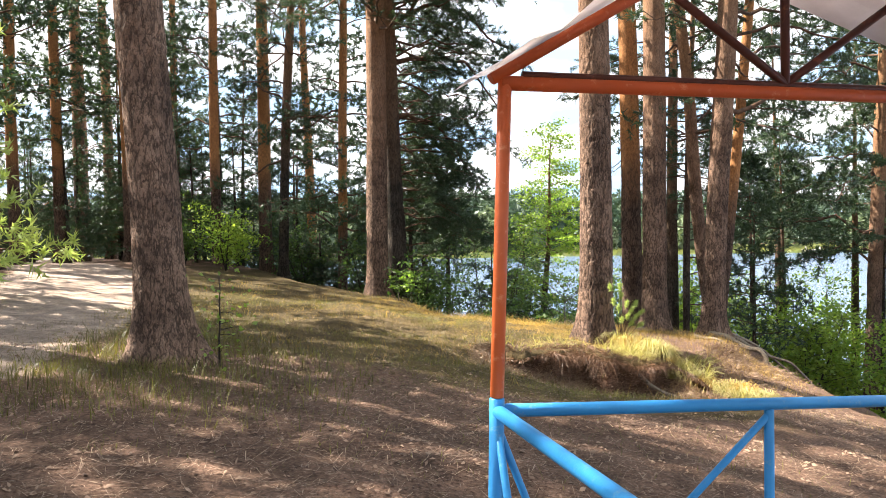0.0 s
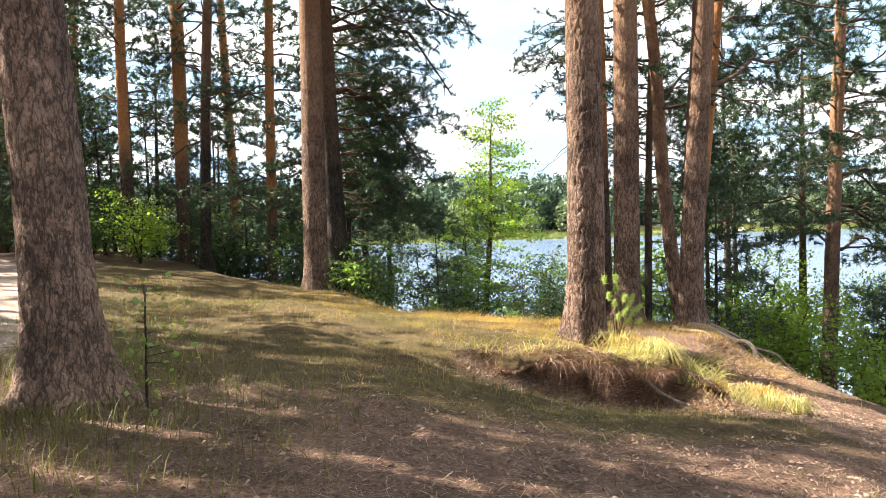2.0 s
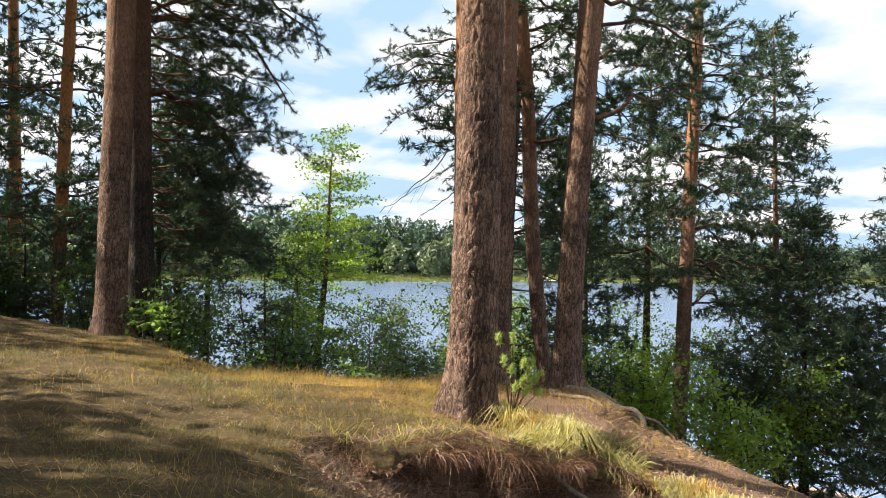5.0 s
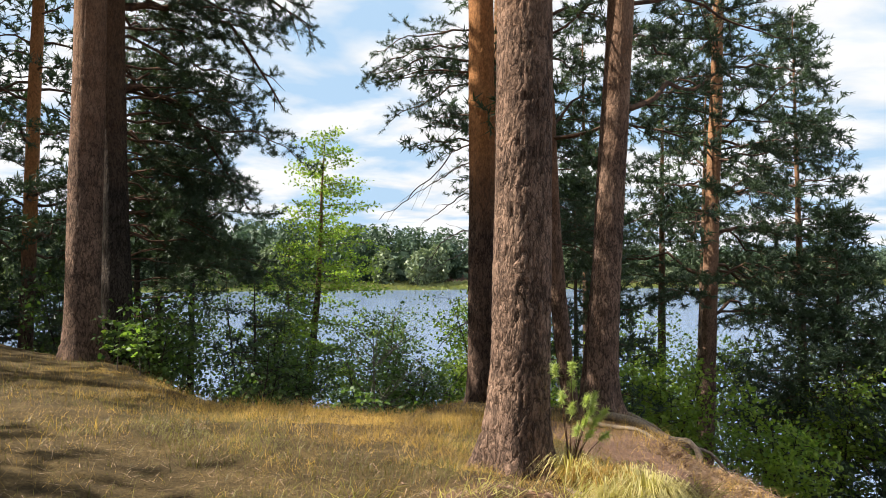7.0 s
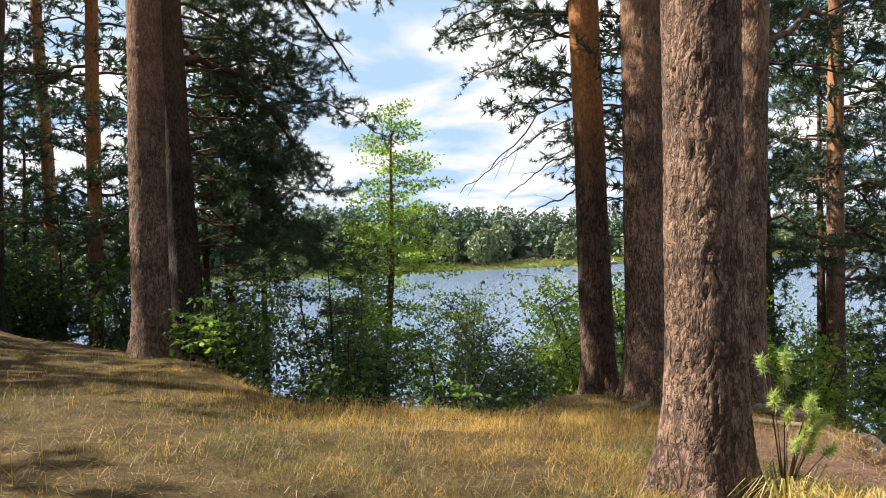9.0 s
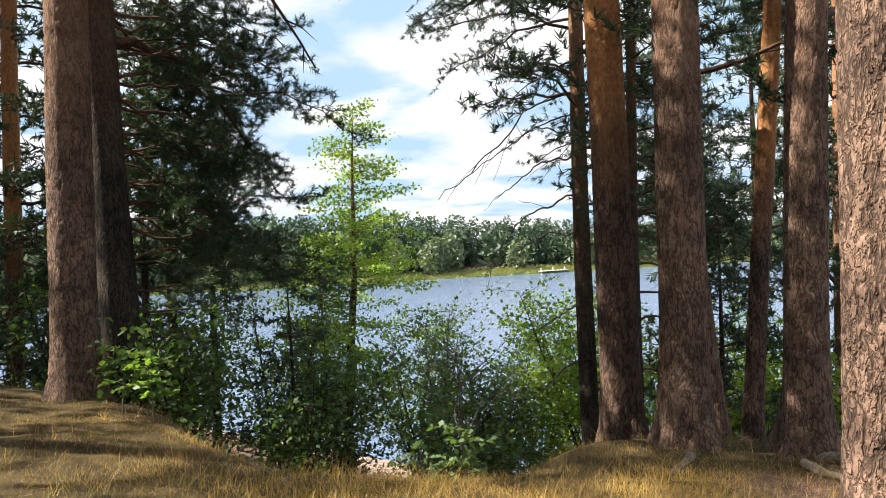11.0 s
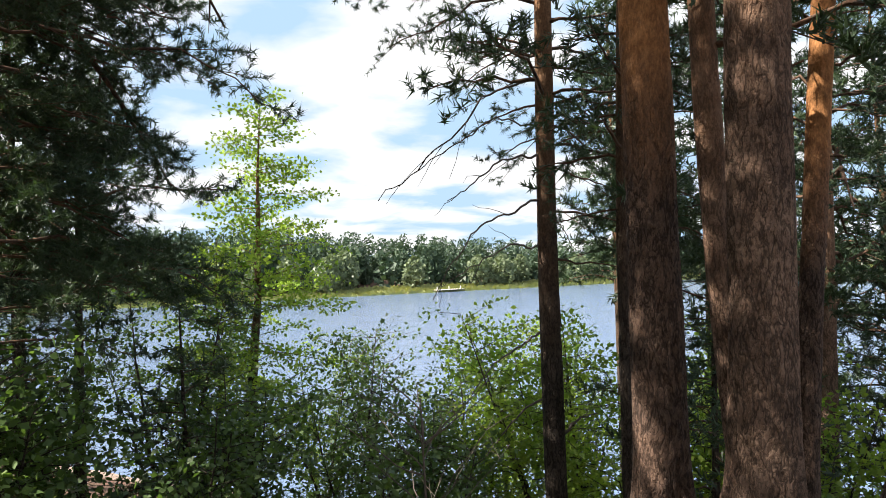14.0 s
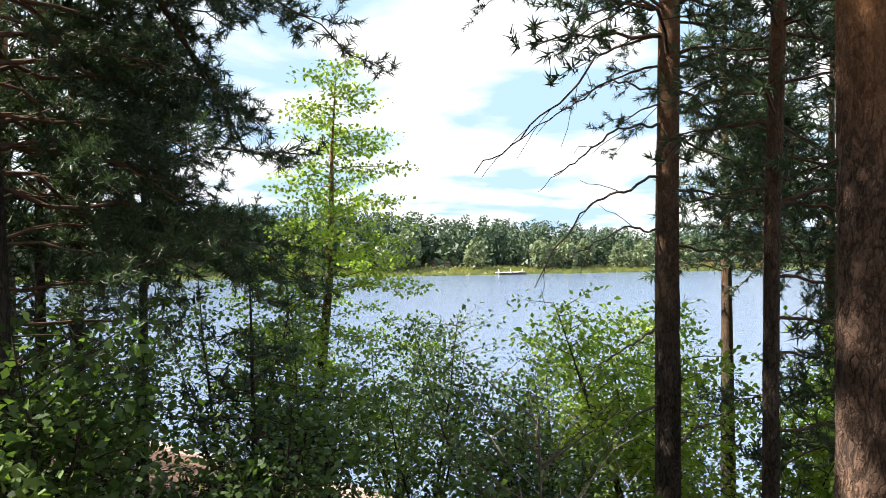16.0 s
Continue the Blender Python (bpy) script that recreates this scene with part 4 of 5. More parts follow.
def turf_keep(x, y):
    s = beyond_edge(x, y)
    open_ground = (1 - 0.93 * litter_amount(x, y)) * (1 - track_amount(x, y))
    return np.where(s < 0.5, open_ground, 0) * (0.15 + 0.85 * clumps(x, y, 1.3, 21)) * np.clip(1.5 - 0.06 * y, 0.25, 1)


def dry_keep(x, y):
    s = beyond_edge(x, y)
    rim = smooth_step(-2.8, -0.4, s) * (s < 0.6) * np.where(x < 3.4, 1.0, 0.45 * (x < 5.6)) * (y > 9) * (0.2 + 0.8 * smooth_step(-1.5, 0.8, x)) * (1 - 0.75 * smooth_step(12.5, 14.0, y))
    return rim * (0.35 + 0.65 * clumps(x, y, 1.1, 22)) + 0.05 * (s < 0) * (1 - track_amount(x, y)) * clumps(x, y, 0.8, 23) * (1 - 0.8 * litter_amount(x, y))


grass("turf_grass", 210000, (-9, 5.5, 4.0, 22), turf_keep, 0.065, 0.0019, GRASS_GREEN, 1, "short yellow-green turf between the pines", 2.2)
grass("dry_grass", 190000, (-7, 5.0, 7.0, 18), dry_keep, 0.13, 0.0014, GRASS_DRY, 2, "tall dry golden grass along the bank's edge", 2.3)
grass("green_grass", 26000, (-6, -0.6, 4.6, 8.6), lambda x, y: np.exp(-((x + 3.0) ** 2 / 2.2 + (y - 6.2) ** 2 / 1.6)) * (1 - track_amount(x, y)), 0.14, 0.0026, GRASS_GREEN, 3,
      "longer green grass round the foot of a pine", 1.5)

grass("matted_grass", 150000, (-4.5, 3.4, 8.0, 16.5), lambda x, y: (beyond_edge(x, y) < 0.4) * (1 - 0.8 * litter_amount(x, y)) * (0.15 + 0.85 * clumps(x, y, 2.3, 25)) * (0.12 + 0.88 * smooth_step(-1.5, 1.5, x + 0.4 * (y - 12))), 0.06, 0.0015, GRASS_DRY, 4,
      "fine matted dry grass on the bank", 2.6, True)
grass("short_green_grass", 70000, (-4.5, 3.4, 5.5, 16.5), lambda x, y: (beyond_edge(x, y) < 0.2) * (1 - 0.85 * litter_amount(x, y)) * clumps(x, y, 0.8, 27, 0.5, 0.7), 0.07, 0.0018, GRASS_GREEN, 6,
      "patches of short green grass on the bank", 2.0, True)


def tussock(x, y, tall, seed, count=260, material=None):
    rng = np.random.default_rng(seed)
    a, q = rng.random(count) * 6.283, rng.random(count)
    h = tall * (0.6 + 0.5 * rng.random(count))
    out = h * (0.25 + 0.8 * q)
    p = np.stack([0.06 * np.cos(a) * q, 0.06 * np.sin(a) * q, np.zeros(count)], -1)
    d = np.stack([np.cos(a), np.sin(a), 0 * a], -1)
    s = np.stack([-np.sin(a), np.cos(a), 0 * a], -1) * 0.003
    m = p + d * out[:, None] * 0.45 + np.array([0, 0, 1]) * h[:, None] * 0.62
    t = p + d * out[:, None] * 1.05 + np.array([0, 0, 1]) * (h * (0.75 - 0.75 * q))[:, None]
    v = np.stack([p - s, p + s, m + s, m - s, t], 1).reshape(-1, 3)
    i = np.arange(count)[:, None] * 5
    ob = mesh_object("grass_tussock", v, np.concatenate([i + [[0, 1, 2]], i + [[0, 2, 3]], i + [[3, 2, 4]]]), material or GRASS_DRY)
    ob.location = (x, y, float(height(x, y)) - 0.02)
    return tagged(ob, "overhanging tussock of pale yellow grass on the scarp", "grass", "grass tussocks on the scarp")


trng = np.random.default_rng(31)
for n in range(46):
    q = (n + trng.random()) / 46
    tx = float(np.interp(q, [0, 0.25, 0.5, 0.7, 0.85, 1], [2.35, 2.75, 3.0, 3.3, 3.5, 3.65])) + trng.normal() * 0.08
    ty = float(np.interp(q, [0, 0.25, 0.5, 0.7, 0.85, 1], [9.85, 9.52, 9.3, 9.1, 8.7, 8.2])) + trng.normal() * 0.08
    tussock(tx, ty, (0.18 + 0.2 * trng.random()) * (1.1 - 0.3 * q), 300 + n, 170, GRASS_PALE if n % 4 else GRASS_DRY)

# ragged turf that overhangs the scarp
def scarp_lip(x):
    """A point on the scarp's lip and the way out from it, for each x."""
    y = np.interp(x, SCARP_X, SCARP_Y) + 0.12 * np.sin(x * 5.1) + 0.07 * np.sin(x * 11.3 + 1)
    slope = np.interp(x, [0.5, 2.0, 3.0, 4.0], [0.0, 0.0, 0.3, 1.3])
    return y, unit(np.stack([slope, -np.ones_like(x), 0 * x], -1))


lx = np.linspace(0.55, 3.5, 260)
ly, lout = scarp_lip(lx)
ends = smooth_step(0.55, 0.9, lx) * (1 - smooth_step(3.1, 3.5, lx))
over = (0.10 + 0.16 * vnoise(lx * 2.3, lx * 0, 61) + 0.09 * vnoise(lx * 9, lx * 0, 62)) * ends
back = np.stack([lx, ly, 0 * lx], -1) - lout * 0.26
back[:, 2] = height(back[:, 0], back[:, 1]) - 0.015
rings = []
for reach, drop in ((0.0, 0.0), (0.35, 0.0), (0.65, -0.008), (0.85, -0.03), (1.0, -0.07), (0.93, -0.11), (0.75, -0.12), (0.5, -0.15), (0.3, -0.24)):
    ring = back + lout * ((0.26 + over) * reach)[:, None]
    ring[:, 2] = back[:, 2] + 0.025 * ends * (reach > 0) + drop * (0.7 + 0.7 * vnoise(lx * 5, lx * 0 + reach, 63))
    ring += (np.stack([vnoise(lx * 13, lx * 0 + reach * 4 + i, 64) for i in range(3)], -1) - 0.5) * 0.04 * (reach > 0)
    rings.append(ring)
n, m = len(lx), len(rings)
lip_idx = np.arange(n * m).reshape(m, n)
overhang = mesh_object("turf_overhang", np.concatenate(rings), np.stack([lip_idx[:-1, :-1], lip_idx[1:, :-1], lip_idx[1:, 1:], lip_idx[:-1, 1:]], -1).reshape(-1, 4), FLOOR, smooth=True)
tagged(overhang, "ragged overhanging turf along the eroded scarp", "turf", kind="stuff")


def blades(name, p, d, width, material, rng, sag, label, category):
    """Thin bent blades that leave points p along d."""
    n = len(p)
    m = p + d * 0.5 + np.array([0, 0, 1]) * (sag * np.linalg.norm(d, axis=1))[:, None]
    s = unit(np.cross(d, rng.normal(size=(n, 3)) * 0.4 + [0.3, 1.0, 0.2])) * width * rng.uniform(0.6, 1.4, (n, 1))
    v = np.stack([p - s, p + s, m + s, m - s, p + d], 1).reshape(-1, 3)
    i = np.arange(n)[:, None] * 5
    return tagged(mesh_object(name, v, np.concatenate([i + [[0, 1, 2]], i + [[0, 2, 3]], i + [[3, 2, 4]]]), material), label, category, kind="stuff")


frng = np.random.default_rng(33)
# dry roots and straw that hang from the lip
n = 5200
pick = np.clip((frng.random(n) ** 0.9 * 259).astype(int), 0, 258)
row = np.where(frng.random(n) < 0.6, 4, 2)
p = np.array(rings)[row, pick] + frng.normal(size=(n, 3)) * [0.012, 0.02, 0.012]
d = unit(lout[pick] * frng.uniform(-0.1, 0.8, (n, 1)) + frng.normal(size=(n, 3)) * [0.75, 0.35, 0.4] + [0, 0, -0.6]) * (frng.uniform(0.06, 0.36, (n, 1)) * (0.1 + 1.1 * vnoise(lx * 4.5, lx * 0, 65) ** 1.5)[pick][:, None])
# The fringe's material carries the shadow under the lip in its colour.
blades("root_fringe", p, d, 0.0019, FRINGE, frng, 0.16, "brown fringe of dry roots and straw on the scarp", "roots")
# straw and needles that cover the scarp's face and the hollow
n = 14000
x = frng.uniform(0.3, 4.9, n)
y, out = scarp_lip(x)
q = np.stack([x, y, 0 * x], -1) + out * (np.abs(frng.normal(size=n)) * 0.5)[:, None]
q[:, 2] = height(q[:, 0], q[:, 1]) + 0.008
d = unit(out * frng.normal(size=(n, 1)) * 0.8 + frng.normal(size=(n, 3)) * [0.8, 0.5, 0.3] + [0, 0, 0.12]) * frng.uniform(0.04, 0.17, (n, 1))
blades("scarp_straw", q, d, 0.0019, STRAW, frng, 0.1, "dry straw and needles strewn over the scarp", "litter")
# grass that leans out over the lip
n = 4200
pick = np.clip((frng.random(n) * 259).astype(int), 0, 258)
keep = frng.random(n) < (0.1 + 0.6 * smooth_step(1.7, 2.7, lx)[pick]) * (0.1 + 0.9 * clumps(lx * 2.1, lx * 0, 1.0, 66)[pick]) * (1 - smooth_step(3.4, 3.9, lx)[pick])
pick = pick[keep]
n = len(pick)
p = back[pick] + lout[pick] * frng.uniform(-0.05, 0.36, (n, 1)) + [0, 0, 0.01]
d = unit(lout[pick] * frng.uniform(0.2, 1.1, (n, 1)) + frng.normal(size=(n, 3)) * [0.4, 0.3, 0.2] + [0, 0, 0.35]) * frng.uniform(0.1, 0.3, (n, 1))
blades("lip_grass", p, d, 0.0021, GRASS_PALE, frng, 0.22, "yellow-green grass that leans over the scarp", "grass")

# clods of soil that crumble from the scarp
n = 1500
x = frng.uniform(0.4, 5.2, n)
y = np.interp(x, SCARP_X, SCARP_Y) - 0.15 - np.abs(frng.normal(size=n)) * 0.45
s = 0.008 + 0.03 * frng.random(n) ** 3
c = np.stack([x, y, height(x, y) + 0.2 * s], -1)
axes = np.array([[1, 0, 0], [0, 1, 0], [-1, 0, 0], [0, -1, 0], [0, 0, 1], [0, 0, -1]], float)
v = (c[:, None] + axes[None] * (s[:, None] * (0.6 + 0.8 * frng.random((n, 6))))[..., None] + frng.normal(size=(n, 6, 3)) * s[:, None, None] * 0.25).reshape(-1, 3)
i = np.arange(n)[:, None] * 6
f = np.concatenate([i + [t] for t in ([0, 1, 4], [1, 2, 4], [2, 3, 4], [3, 0, 4], [1, 0, 5], [2, 1, 5], [3, 2, 5], [0, 3, 5])])
k = Mat("reddish_soil")
CLOD = k.surface(k.mix(k.n("ShaderNodeNewGeometry").outputs["Random Per Island"], (0.07, 0.035, 0.022), (0.24, 0.14, 0.09)), 0.95, None, 0.15)
tagged(mesh_object("soil_clods", v, f, CLOD), "reddish clods of dry soil below the scarp", "soil", kind="stuff")

# needles and straw lying on the ground
n = 42000
x, y = frng.uniform(-4.5, 5, n), 1.5 + 12.5 * frng.random(n) ** 1.3
keep = (frng.random(n) < 0.35 + 0.65 * litter_amount(x, y)) & (beyond_edge(x, y) < 1.5)
x, y = x[keep], y[keep]
n = len(x)
a = frng.random(n) * 6.283
d = np.stack([np.cos(a), np.sin(a), 0.22 * frng.normal(size=n)], -1) * frng.uniform(0.02, 0.075, (n, 1))
s = np.stack([-np.sin(a), np.cos(a), 0 * a], -1) * frng.uniform(0.001, 0.0028, (n, 1))
p = np.stack([x, y, height(x, y) + 0.008], -1)
v = np.stack([p - d - s, p - d + s, p + d], 1).reshape(-1, 3)
tagged(mesh_object("fallen_needles", v, np.arange(3 * n).reshape(-1, 3), STRAW), "fallen pine needles and dry straw on the ground", "litter", kind="stuff")

# fallen cones, bark flakes and needles in the foreground
rng = np.random.default_rng(14)
n = 9000
x, y = rng.uniform(-4, 4.5, n), rng.uniform(1.6, 10, n)
keep = rng.random(n) < litter_amount(x, y)
x, y = x[keep], y[keep]
n = len(x)
a, s = rng.random(n) * 6.283, rng.uniform(0.008, 0.026, n)
p = np.stack([x, y, height(x, y) + 0.006], -1)
d = np.stack([np.cos(a), np.sin(a), rng.normal(size=n) * 0.25], -1) * s[:, None]
e = np.stack([-np.sin(a), np.cos(a), rng.normal(size=n) * 0.25], -1) * s[:, None] * rng.uniform(0.25, 0.7, (n, 1))
top = p + np.array([0, 0, 1]) * (s * 0.55)[:, None]
v = np.stack([p - d, p - e, p + d, p + e, top], 1).reshape(-1, 3)
i = np.arange(n)[:, None] * 5
k = Mat("fallen_bark")
FLAKE = k.surface(k.mix(k.n("ShaderNodeNewGeometry").outputs["Random Per Island"], (0.07, 0.04, 0.03), (0.30, 0.20, 0.14)), 0.9, None, 0.2)
tagged(mesh_object("fallen_cones", v, np.concatenate([i + [[0, 1, 4]], i + [[1, 2, 4]], i + [[2, 3, 4]], i + [[3, 0, 4]]]), FLAKE), "brown cones and bark flakes on the ground", "litter", kind="stuff")

# ---- bare roots over the bank ----
def root(points, r0, r1, label):
    """A root along (x, y, height over the ground) points."""
    pts = np.array([(x, y, float(height(x, y)) + dz) for x, y, dz in points])
    t = np.linspace(0, 1, len(pts))
    tt = np.linspace(0, 1, 26)
    line = np.stack([np.interp(tt, t, pts[:, i]) for i in range(3)], -1)
    line[1:-1] = (line[:-2] + 2 * line[1:-1] + line[2:]) / 4
    line += np.stack([0.03 * (vnoise(tt * 9 + pts[1, 0], tt * 0 + i, 4) - 0.5) for i in range(3)], -1)
    v, f = tube(line, np.linspace(r0, r1, 26) * (0.8 + 0.4 * vnoise(tt * 12, tt * 0, 7)), 9)
    return tagged(mesh_object("tree_root", v, f, ROOT, smooth=True), label, "root", "bare roots over the bank")


root([(4.9, 13.4, -0.1), (4.72, 12.95, 0.05), (4.9, 12.6, 0.05), (5.1, 12.3, 0.16), (5.22, 12.05, 0.24), (5.26, 11.93, 0.12), (5.27, 11.85, -0.2)], 0.06, 0.03, "bleached root that hooks down over the bank")
root([(4.95, 13.4, -0.1), (5.25, 13.05, 0.04), (5.6, 12.8, 0.12), (6.0, 12.6, 0.3), (6.4, 12.45, 0.25), (6.7, 12.3, -0.1)], 0.042, 0.012, "grey root that hangs over the bank")
root([(4.9, 13.4, -0.1), (4.45, 13.0, 0.03), (4.3, 12.5, 0.03), (4.5, 12.0, 0.02), (4.7, 11.6, -0.06)], 0.05, 0.018, "grey root on the bank")
root([(5.0, 13.4, -0.1), (5.3, 13.4, 0.05), (5.8, 13.3, 0.1), (6.3, 13.1, 0.2), (6.8, 12.9, 0.0)], 0.04, 0.012, "grey root that hangs over the bank")
root([(2.1, 10.25, -0.1), (2.6, 10.15, 0.0), (3.0, 9.95, 0.0), (3.3, 9.7, 0.03), (3.6, 9.6, -0.05)], 0.05, 0.014, "dark root in the scarp")
root([(2.1, 10.2, -0.1), (2.3, 9.6, 0.0), (2.45, 9.2, 0.05), (2.65, 8.95, 0.14), (2.9, 8.85, -0.05)], 0.045, 0.016, "dark root in the scarp")
root([(4.0, 13.9, -0.1), (3.6, 13.4, 0.02), (3.2, 13.1, 0.0), (2.8, 13.0, -0.05)], 0.055, 0.02, "low root across the turf")

# ---- pine seedling and dead shrub ----
def seedling(x, y, shoots, label):
    rng = np.random.default_rng(77)
    plant = new("pine_seedling")
    gz = float(height(x, y)) - 0.02
    plant.location = (x, y, gz)
    wood, tufts = Heap(), []
    for sx, sy, sz in shoots:
        tip = np.array([sx - x, sy - y, sz - gz])
        mid = np.array([tip[0] * 0.3, tip[1] * 0.3, tip[2] * 0.6])
        q = np.linspace(0, 1, 7)[:, None]
        line = 2 * q * (1 - q) * mid + q ** 2 * tip
        wood.add(*tube(line, np.linspace(0.005, 0.002, 7), 5))
        d = unit(tip - mid)
        for u in np.linspace(-0.02, 0.03, 4):
            tufts.append((tip + d * u, d))
    wood.mesh("stem", LIMB, plant, smooth=True)
    needle_mesh(np.array([a for a, _ in tufts]), np.array([b for _, b in tufts]), rng, 55, 0.056, 0.0024, NEEDLE_YOUNG, plant, 2.2)
    return tagged(plant, label, "seedling")


seedling(2.42, 9.98, [(2.27, 9.95, 0.63), (2.4, 9.92, 0.65), (2.42, 9.95, 0.52), (2.3, 9.9, 0.44), (2.63, 9.98, 0.40), (2.5, 9.9, 0.24), (2.62, 9.95, 0.22), (2.4, 9.85, 0.2), (2.36, 9.86, 0.36), (2.55, 9.88, 0.33), (2.7, 9.95, 0.28), (2.47, 9.82, 0.42), (2.56, 9.92, 0.14), (2.68, 9.9, 0.12)], "light green pine seedling at a pine's foot")


def rowan_sapling(x, y, tall, seed, fronds=11):
    """A sapling with feathered leaves: each frond a stalk with pairs of leaflets."""
    rng = np.random.default_rng(seed)
    plant = new("rowan_sapling")
    plant.location = (x, y, float(height(x, y)) - 0.03)
    wood, lp, ld = Heap(), [], []
    zs = np.linspace(0, tall, 7)
    stem = np.stack([0.03 * np.sin(zs * 3 + seed), 0.03 * np.cos(zs * 2.3), zs], -1)
    wood.add(*tube(stem, np.linspace(0.009, 0.003, 7), 5))
    for n in range(fronds):
        u = 0.35 + 0.65 * (n + rng.random()) / fronds
        at = stem[min(int(u * 6), 6)]
        b = bough((at[0], at[1], u * tall), n * 2.4 + rng.random(), rng.uniform(0.2, 0.34), 0.5, 0.5, rng, 0.02, 8)
        wood.add(*tube(b, np.linspace(0.003, 0.0012, 8), 3))
        ahead = unit(b[-1] - b[0])
        side = unit(np.cross(ahead, [0, 0, 1.0]))
        for j in range(2, 8):
            for sign in (-1, 1):
                lp.append(b[j])
                ld.append(unit(side * sign + ahead * 0.5) * 1.8)
    wood.mesh("stem", TWIG, plant, smooth=True)
    # Low saplings take the leaf colour that has sunlight painted in.
    tagged(leaf_mesh(np.array(lp), np.array(ld), rng, 0.085, LEAF if tall > 1 else LEAF_SUNNY, plant), kind="stuff")
    return tagged(plant, "small rowan sapling with feathered green leaves", "sapling", "rowan saplings on the bank")


rowan_sapling(-1.02, 16.75, 0.75, 5)
rowan_sapling(-0.75, 16.2, 0.7, 8)
rowan_sapling(2.3, 15.5, 1.15, 6, 16)
rowan_sapling(2.0, 15.9, 1.2, 7, 14)
leafy_tree(-1.95, 6.35, 0.85, 160, 1, 0.2, 0.05, 60, LEAF_SUNNY, "birch_seedling", "thin leafy seedling beside a pine", 0.2, 0.5, None, "", "seedling", 0.8)


def dead_shrub(x, y, tall, seed):
    rng = np.random.default_rng(seed)
    shrub = new("dead_shrub")
    gz = float(height(x, y))
    shrub.location = (x, y, gz - 0.05)
    wood = Heap()
    zs = np.linspace(0, tall, 9)
    stem = np.stack([0.02 * np.sin(zs * 2), 0.02 * np.cos(zs * 1.7), zs], -1)
    wood.add(*tube(stem, np.linspace(0.022, 0.005, 9), 6))
    for _ in range(15):
        u = rng.uniform(0.45, 0.97)
        b = bough((0, 0, u * tall), rng.random() * 6.283, rng.uniform(0.5, 1.1), 0.9, 0.15, rng, 0.08, 8)
        wood.add(*tube(b, np.linspace(0.008, 0.002, 8), 4))
        for q in range(3):
            j = int(rng.integers(3, 7))
            b2 = bough(b[j], rng.random() * 6.283, rng.uniform(0.15, 0.4), 0.8, 0.1, rng, 0.08, 5)
            wood.add(*tube(b2, np.linspace(0.004, 0.0015, 5), 3))
    tagged(wood.mesh("branchwork", TWIG, shrub), kind="stuff")
    return tagged(shrub, "leafless grey dead shrub on the slope", "shrub")


dead_shrub(2.75, 16.6, 2.45, 3)

# ---- pavilion ----
pavilion = new("pavilion")
P0, U = np.array([0.165, 2.228]), np.array([0.9639, 0.2662])
V = np.array([0.27, -0.963])


def on(u, z, v=0.0):
    q = P0 + U * u + V * v
    return (q[0], q[1], z)


floor_z = 0.05
for u, v in ((0.0, 0.0), (2.08, 0.0), (0.0, 2.0), (2.08, 2.0)):
    q = on(u, 0, v)
    gz = float(height(q[0], q[1])) - 0.2
    low = pipe("post", (q[0] - 0.035 if u == 0 and v == 0 else q[0], q[1], gz), (q[0], q[1], 1.025 - 0.06 * u), 0.023, BLUE, pavilion, "blue painted lower post")
    pipe("post", (q[0], q[1], 1.025 - 0.06 * u), (q[0] + 0.045 * U[0], q[1] + 0.045 * U[1], 1.975), 0.021, ORANGE, pavilion, "orange painted upper post")
for a, b in (((0.0, 0.0), (2.08, 0.0)), ((0.0, 0.0), (0.0, 2.0)), ((2.08, 0.0), (2.08, 2.0))):
    z0, z1 = 0.985 - 0.067 * a[0], 0.985 - 0.067 * b[0]
    pipe("rail", on(a[0], z0, a[1]), on(b[0], z1, b[1]), 0.0205, BLUE, pavilion)
    mid = ((a[0] + b[0]) / 2 * 0.93, (a[1] + b[1]) / 2)
    q = on(mid[0], 0, mid[1])
    pipe("baluster", (q[0], q[1], float(height(q[0], q[1])) - 0.1), (q[0], q[1], (z0 + z1) / 2 - 0.01), 0.0165, BLUE, pavilion)
    foot = on(mid[0] * 0.42 + a[0] * 0.58, 0.3, mid[1] * 0.42 + a[1] * 0.58)
    pipe("brace", (*foot[:2], 0.42), (q[0], q[1], (z0 + z1) / 2 - 0.03), 0.012, BLUE, pavilion)
    foot = on(a[0] + (mid[0] - a[0]) * 0.25, 0.3, a[1] + (mid[1] - a[1]) * 0.25)
    pipe("brace", on(a[0], z0 - 0.05, a[1]), (*foot[:2], 0.3), 0.012, BLUE, pavilion)
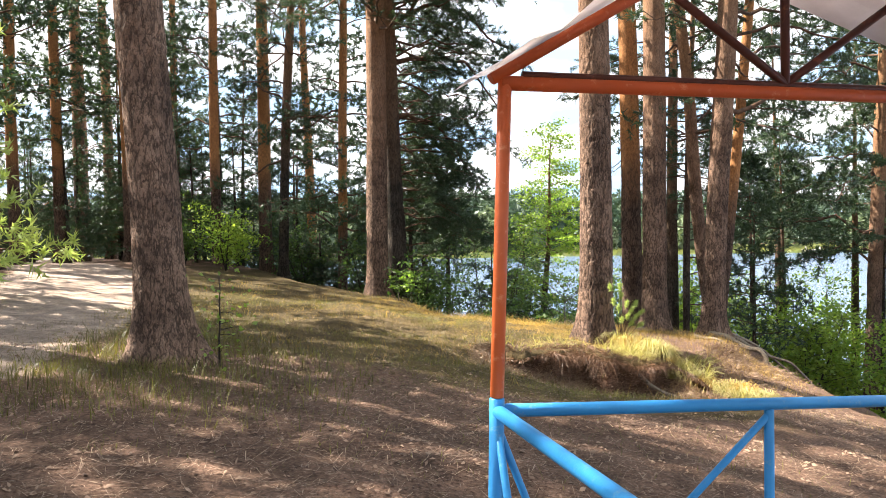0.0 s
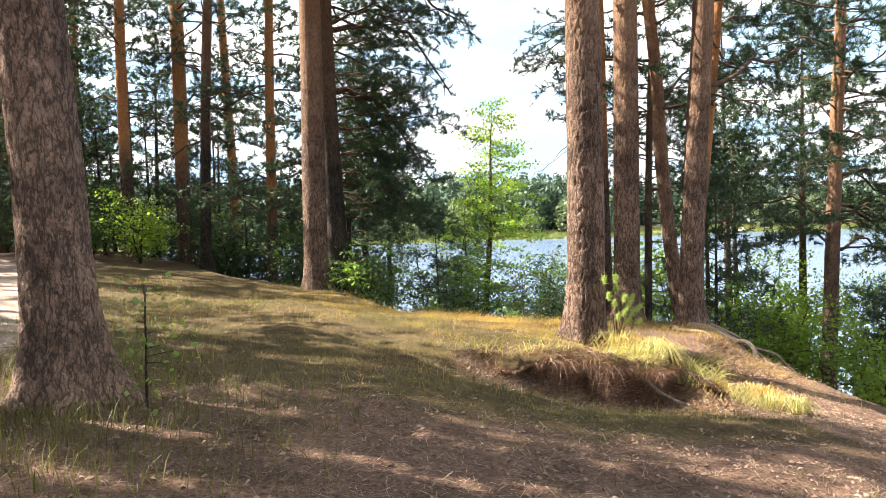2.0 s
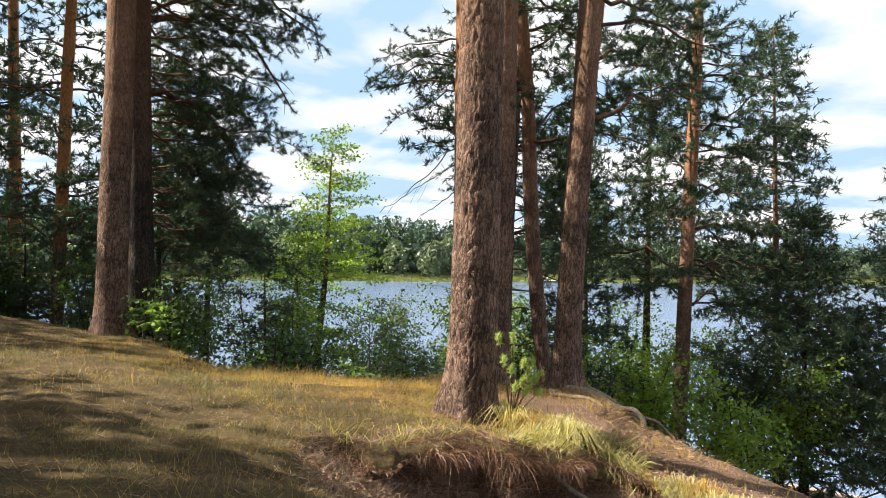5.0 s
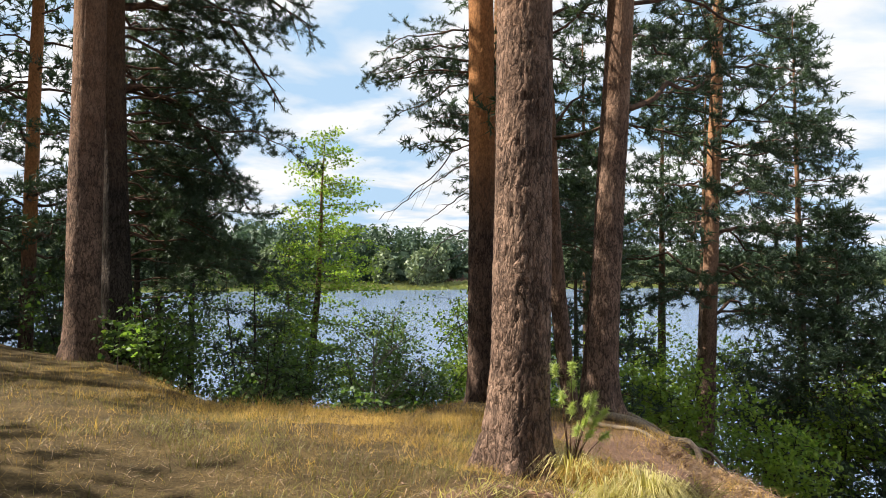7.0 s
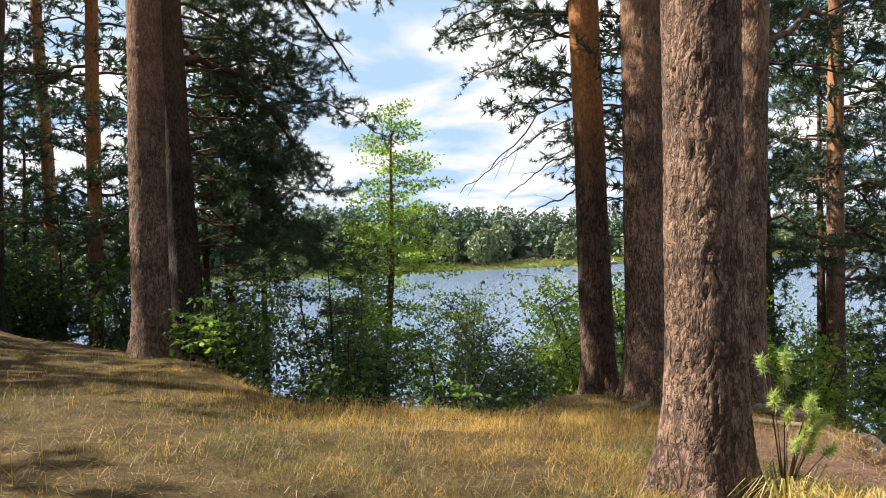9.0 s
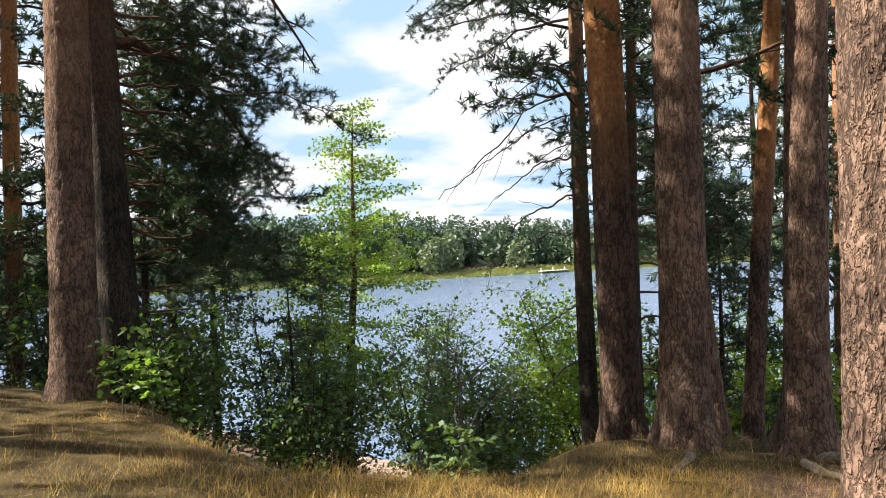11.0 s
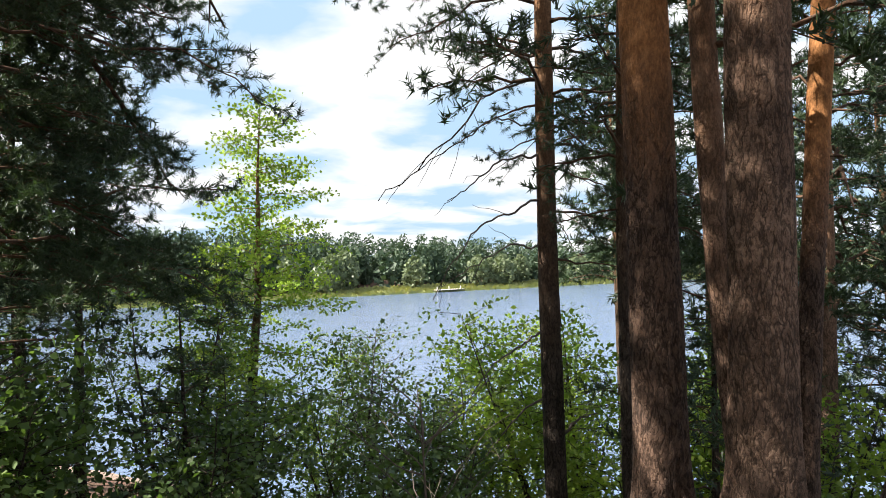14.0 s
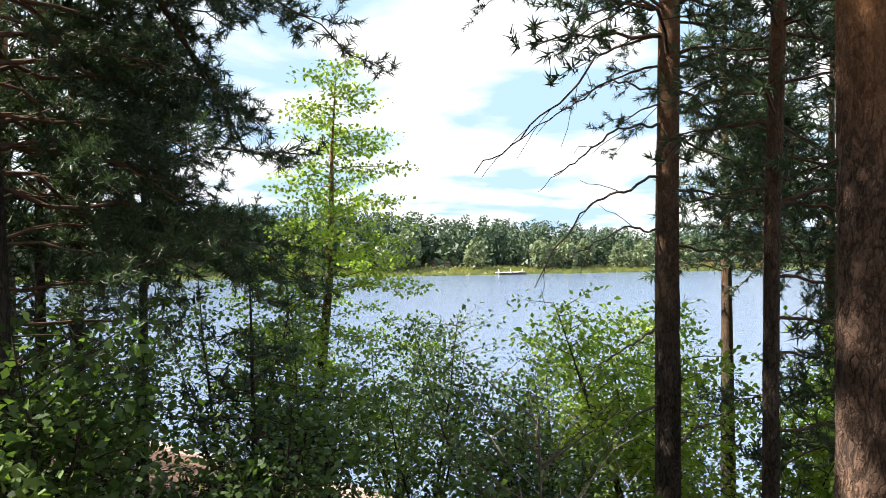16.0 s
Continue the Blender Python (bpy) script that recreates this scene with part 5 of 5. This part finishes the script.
for v in (0.0, 2.0):
    pipe("tie_beam", on(0.03, 1.965, v), on(2.1, 1.955, v), 0.022, ORANGE, pavilion, "orange painted tie beam")
    pipe("rust_strip", on(0.1, 1.99, v), on(2.0, 1.982, v), 0.012, RUST, pavilion, "rust-brown strip on the beam")
    for s in (0, 1):
        e, m = (0.0, 1.04) if s == 0 else (2.08, 1.04)
        pipe("rafter", on(e, 1.975, v), on(m, 2.56, v), 0.02, ORANGE, pavilion, "orange painted rafter")
        pipe("web_bar", on(m, 1.99, v), on(m + (e - m) * 0.45, 2.29, v), 0.014, RUST, pavilion, "rust-brown bar")
    pipe("king_post", on(1.04, 1.99, v), on(1.04, 2.55, v), 0.015, RUST, pavilion, "rust-brown upright bar")
for s in (0, 1):
    bm = bmesh.new()
    e, m = (-0.10, 1.06) if s == 0 else (2.18, 1.02)
    rows = []
    for i in range(15):
        v = 2.06 * i / 14
        ez, mz = 1.945 + 0.012 * math.sin(i * 2.2), 2.60 + 0.006 * math.sin(i * 1.7)
        row = []
        for j in range(5):
            f = j / 4
            row.append(bm.verts.new(on(e + (m - e) * f, ez + (mz - ez) * f, v - (0.05 + 0.5 * f) * (1 - i / 14))))
        rows.append(row)
    for r1, r2 in zip(rows, rows[1:]):
        for j in range(4):
            bm.faces.new((r1[j], r1[j + 1], r2[j + 1], r2[j]))
    bmesh.ops.solidify(bm, geom=bm.faces[:], thickness=0.008)
    part("roof_sheet", bm, SHEET, pavilion, "grey weathered roof sheet")
tagged(pavilion, "small open metal pavilion, blue rails and orange posts", "pavilion")

# the same kind of pavilion stands far back by the path
far_pavilion = copy_thing(pavilion, pose(-19.4, 33.4, 0.62, 0, 0, 20))
tagged(far_pavilion, "far orange and blue pavilion beside the forest path")

# a small jetty on the far shore
jetty = new("jetty")
jetty.location = (84.0, 162.4, LAKE)
k = Mat("pale_boards")
BOARD = k.surface(k.mix(k.noise(k.at(), 3.0), (0.45, 0.40, 0.36), (0.70, 0.66, 0.62)), 0.8, None, 0.2)
for n in range(9):
    bm = bmesh.new()
    bmesh.ops.create_cube(bm, size=1.0, matrix=Matrix.Translation((-3.2 + 0.8 * n, 0, 0.55)) @ Matrix.Diagonal((0.72, 2.4, 0.1, 1)))
    part("board", bm, BOARD, jetty)
for px in (-3.2, 0.0, 3.2):
    pipe("post", (px, 0, -1.5), (px, 0, 1.3), 0.12, BOARD, jetty, sides=8)
tagged(jetty, "small pale wooden jetty on the far shore", "jetty")
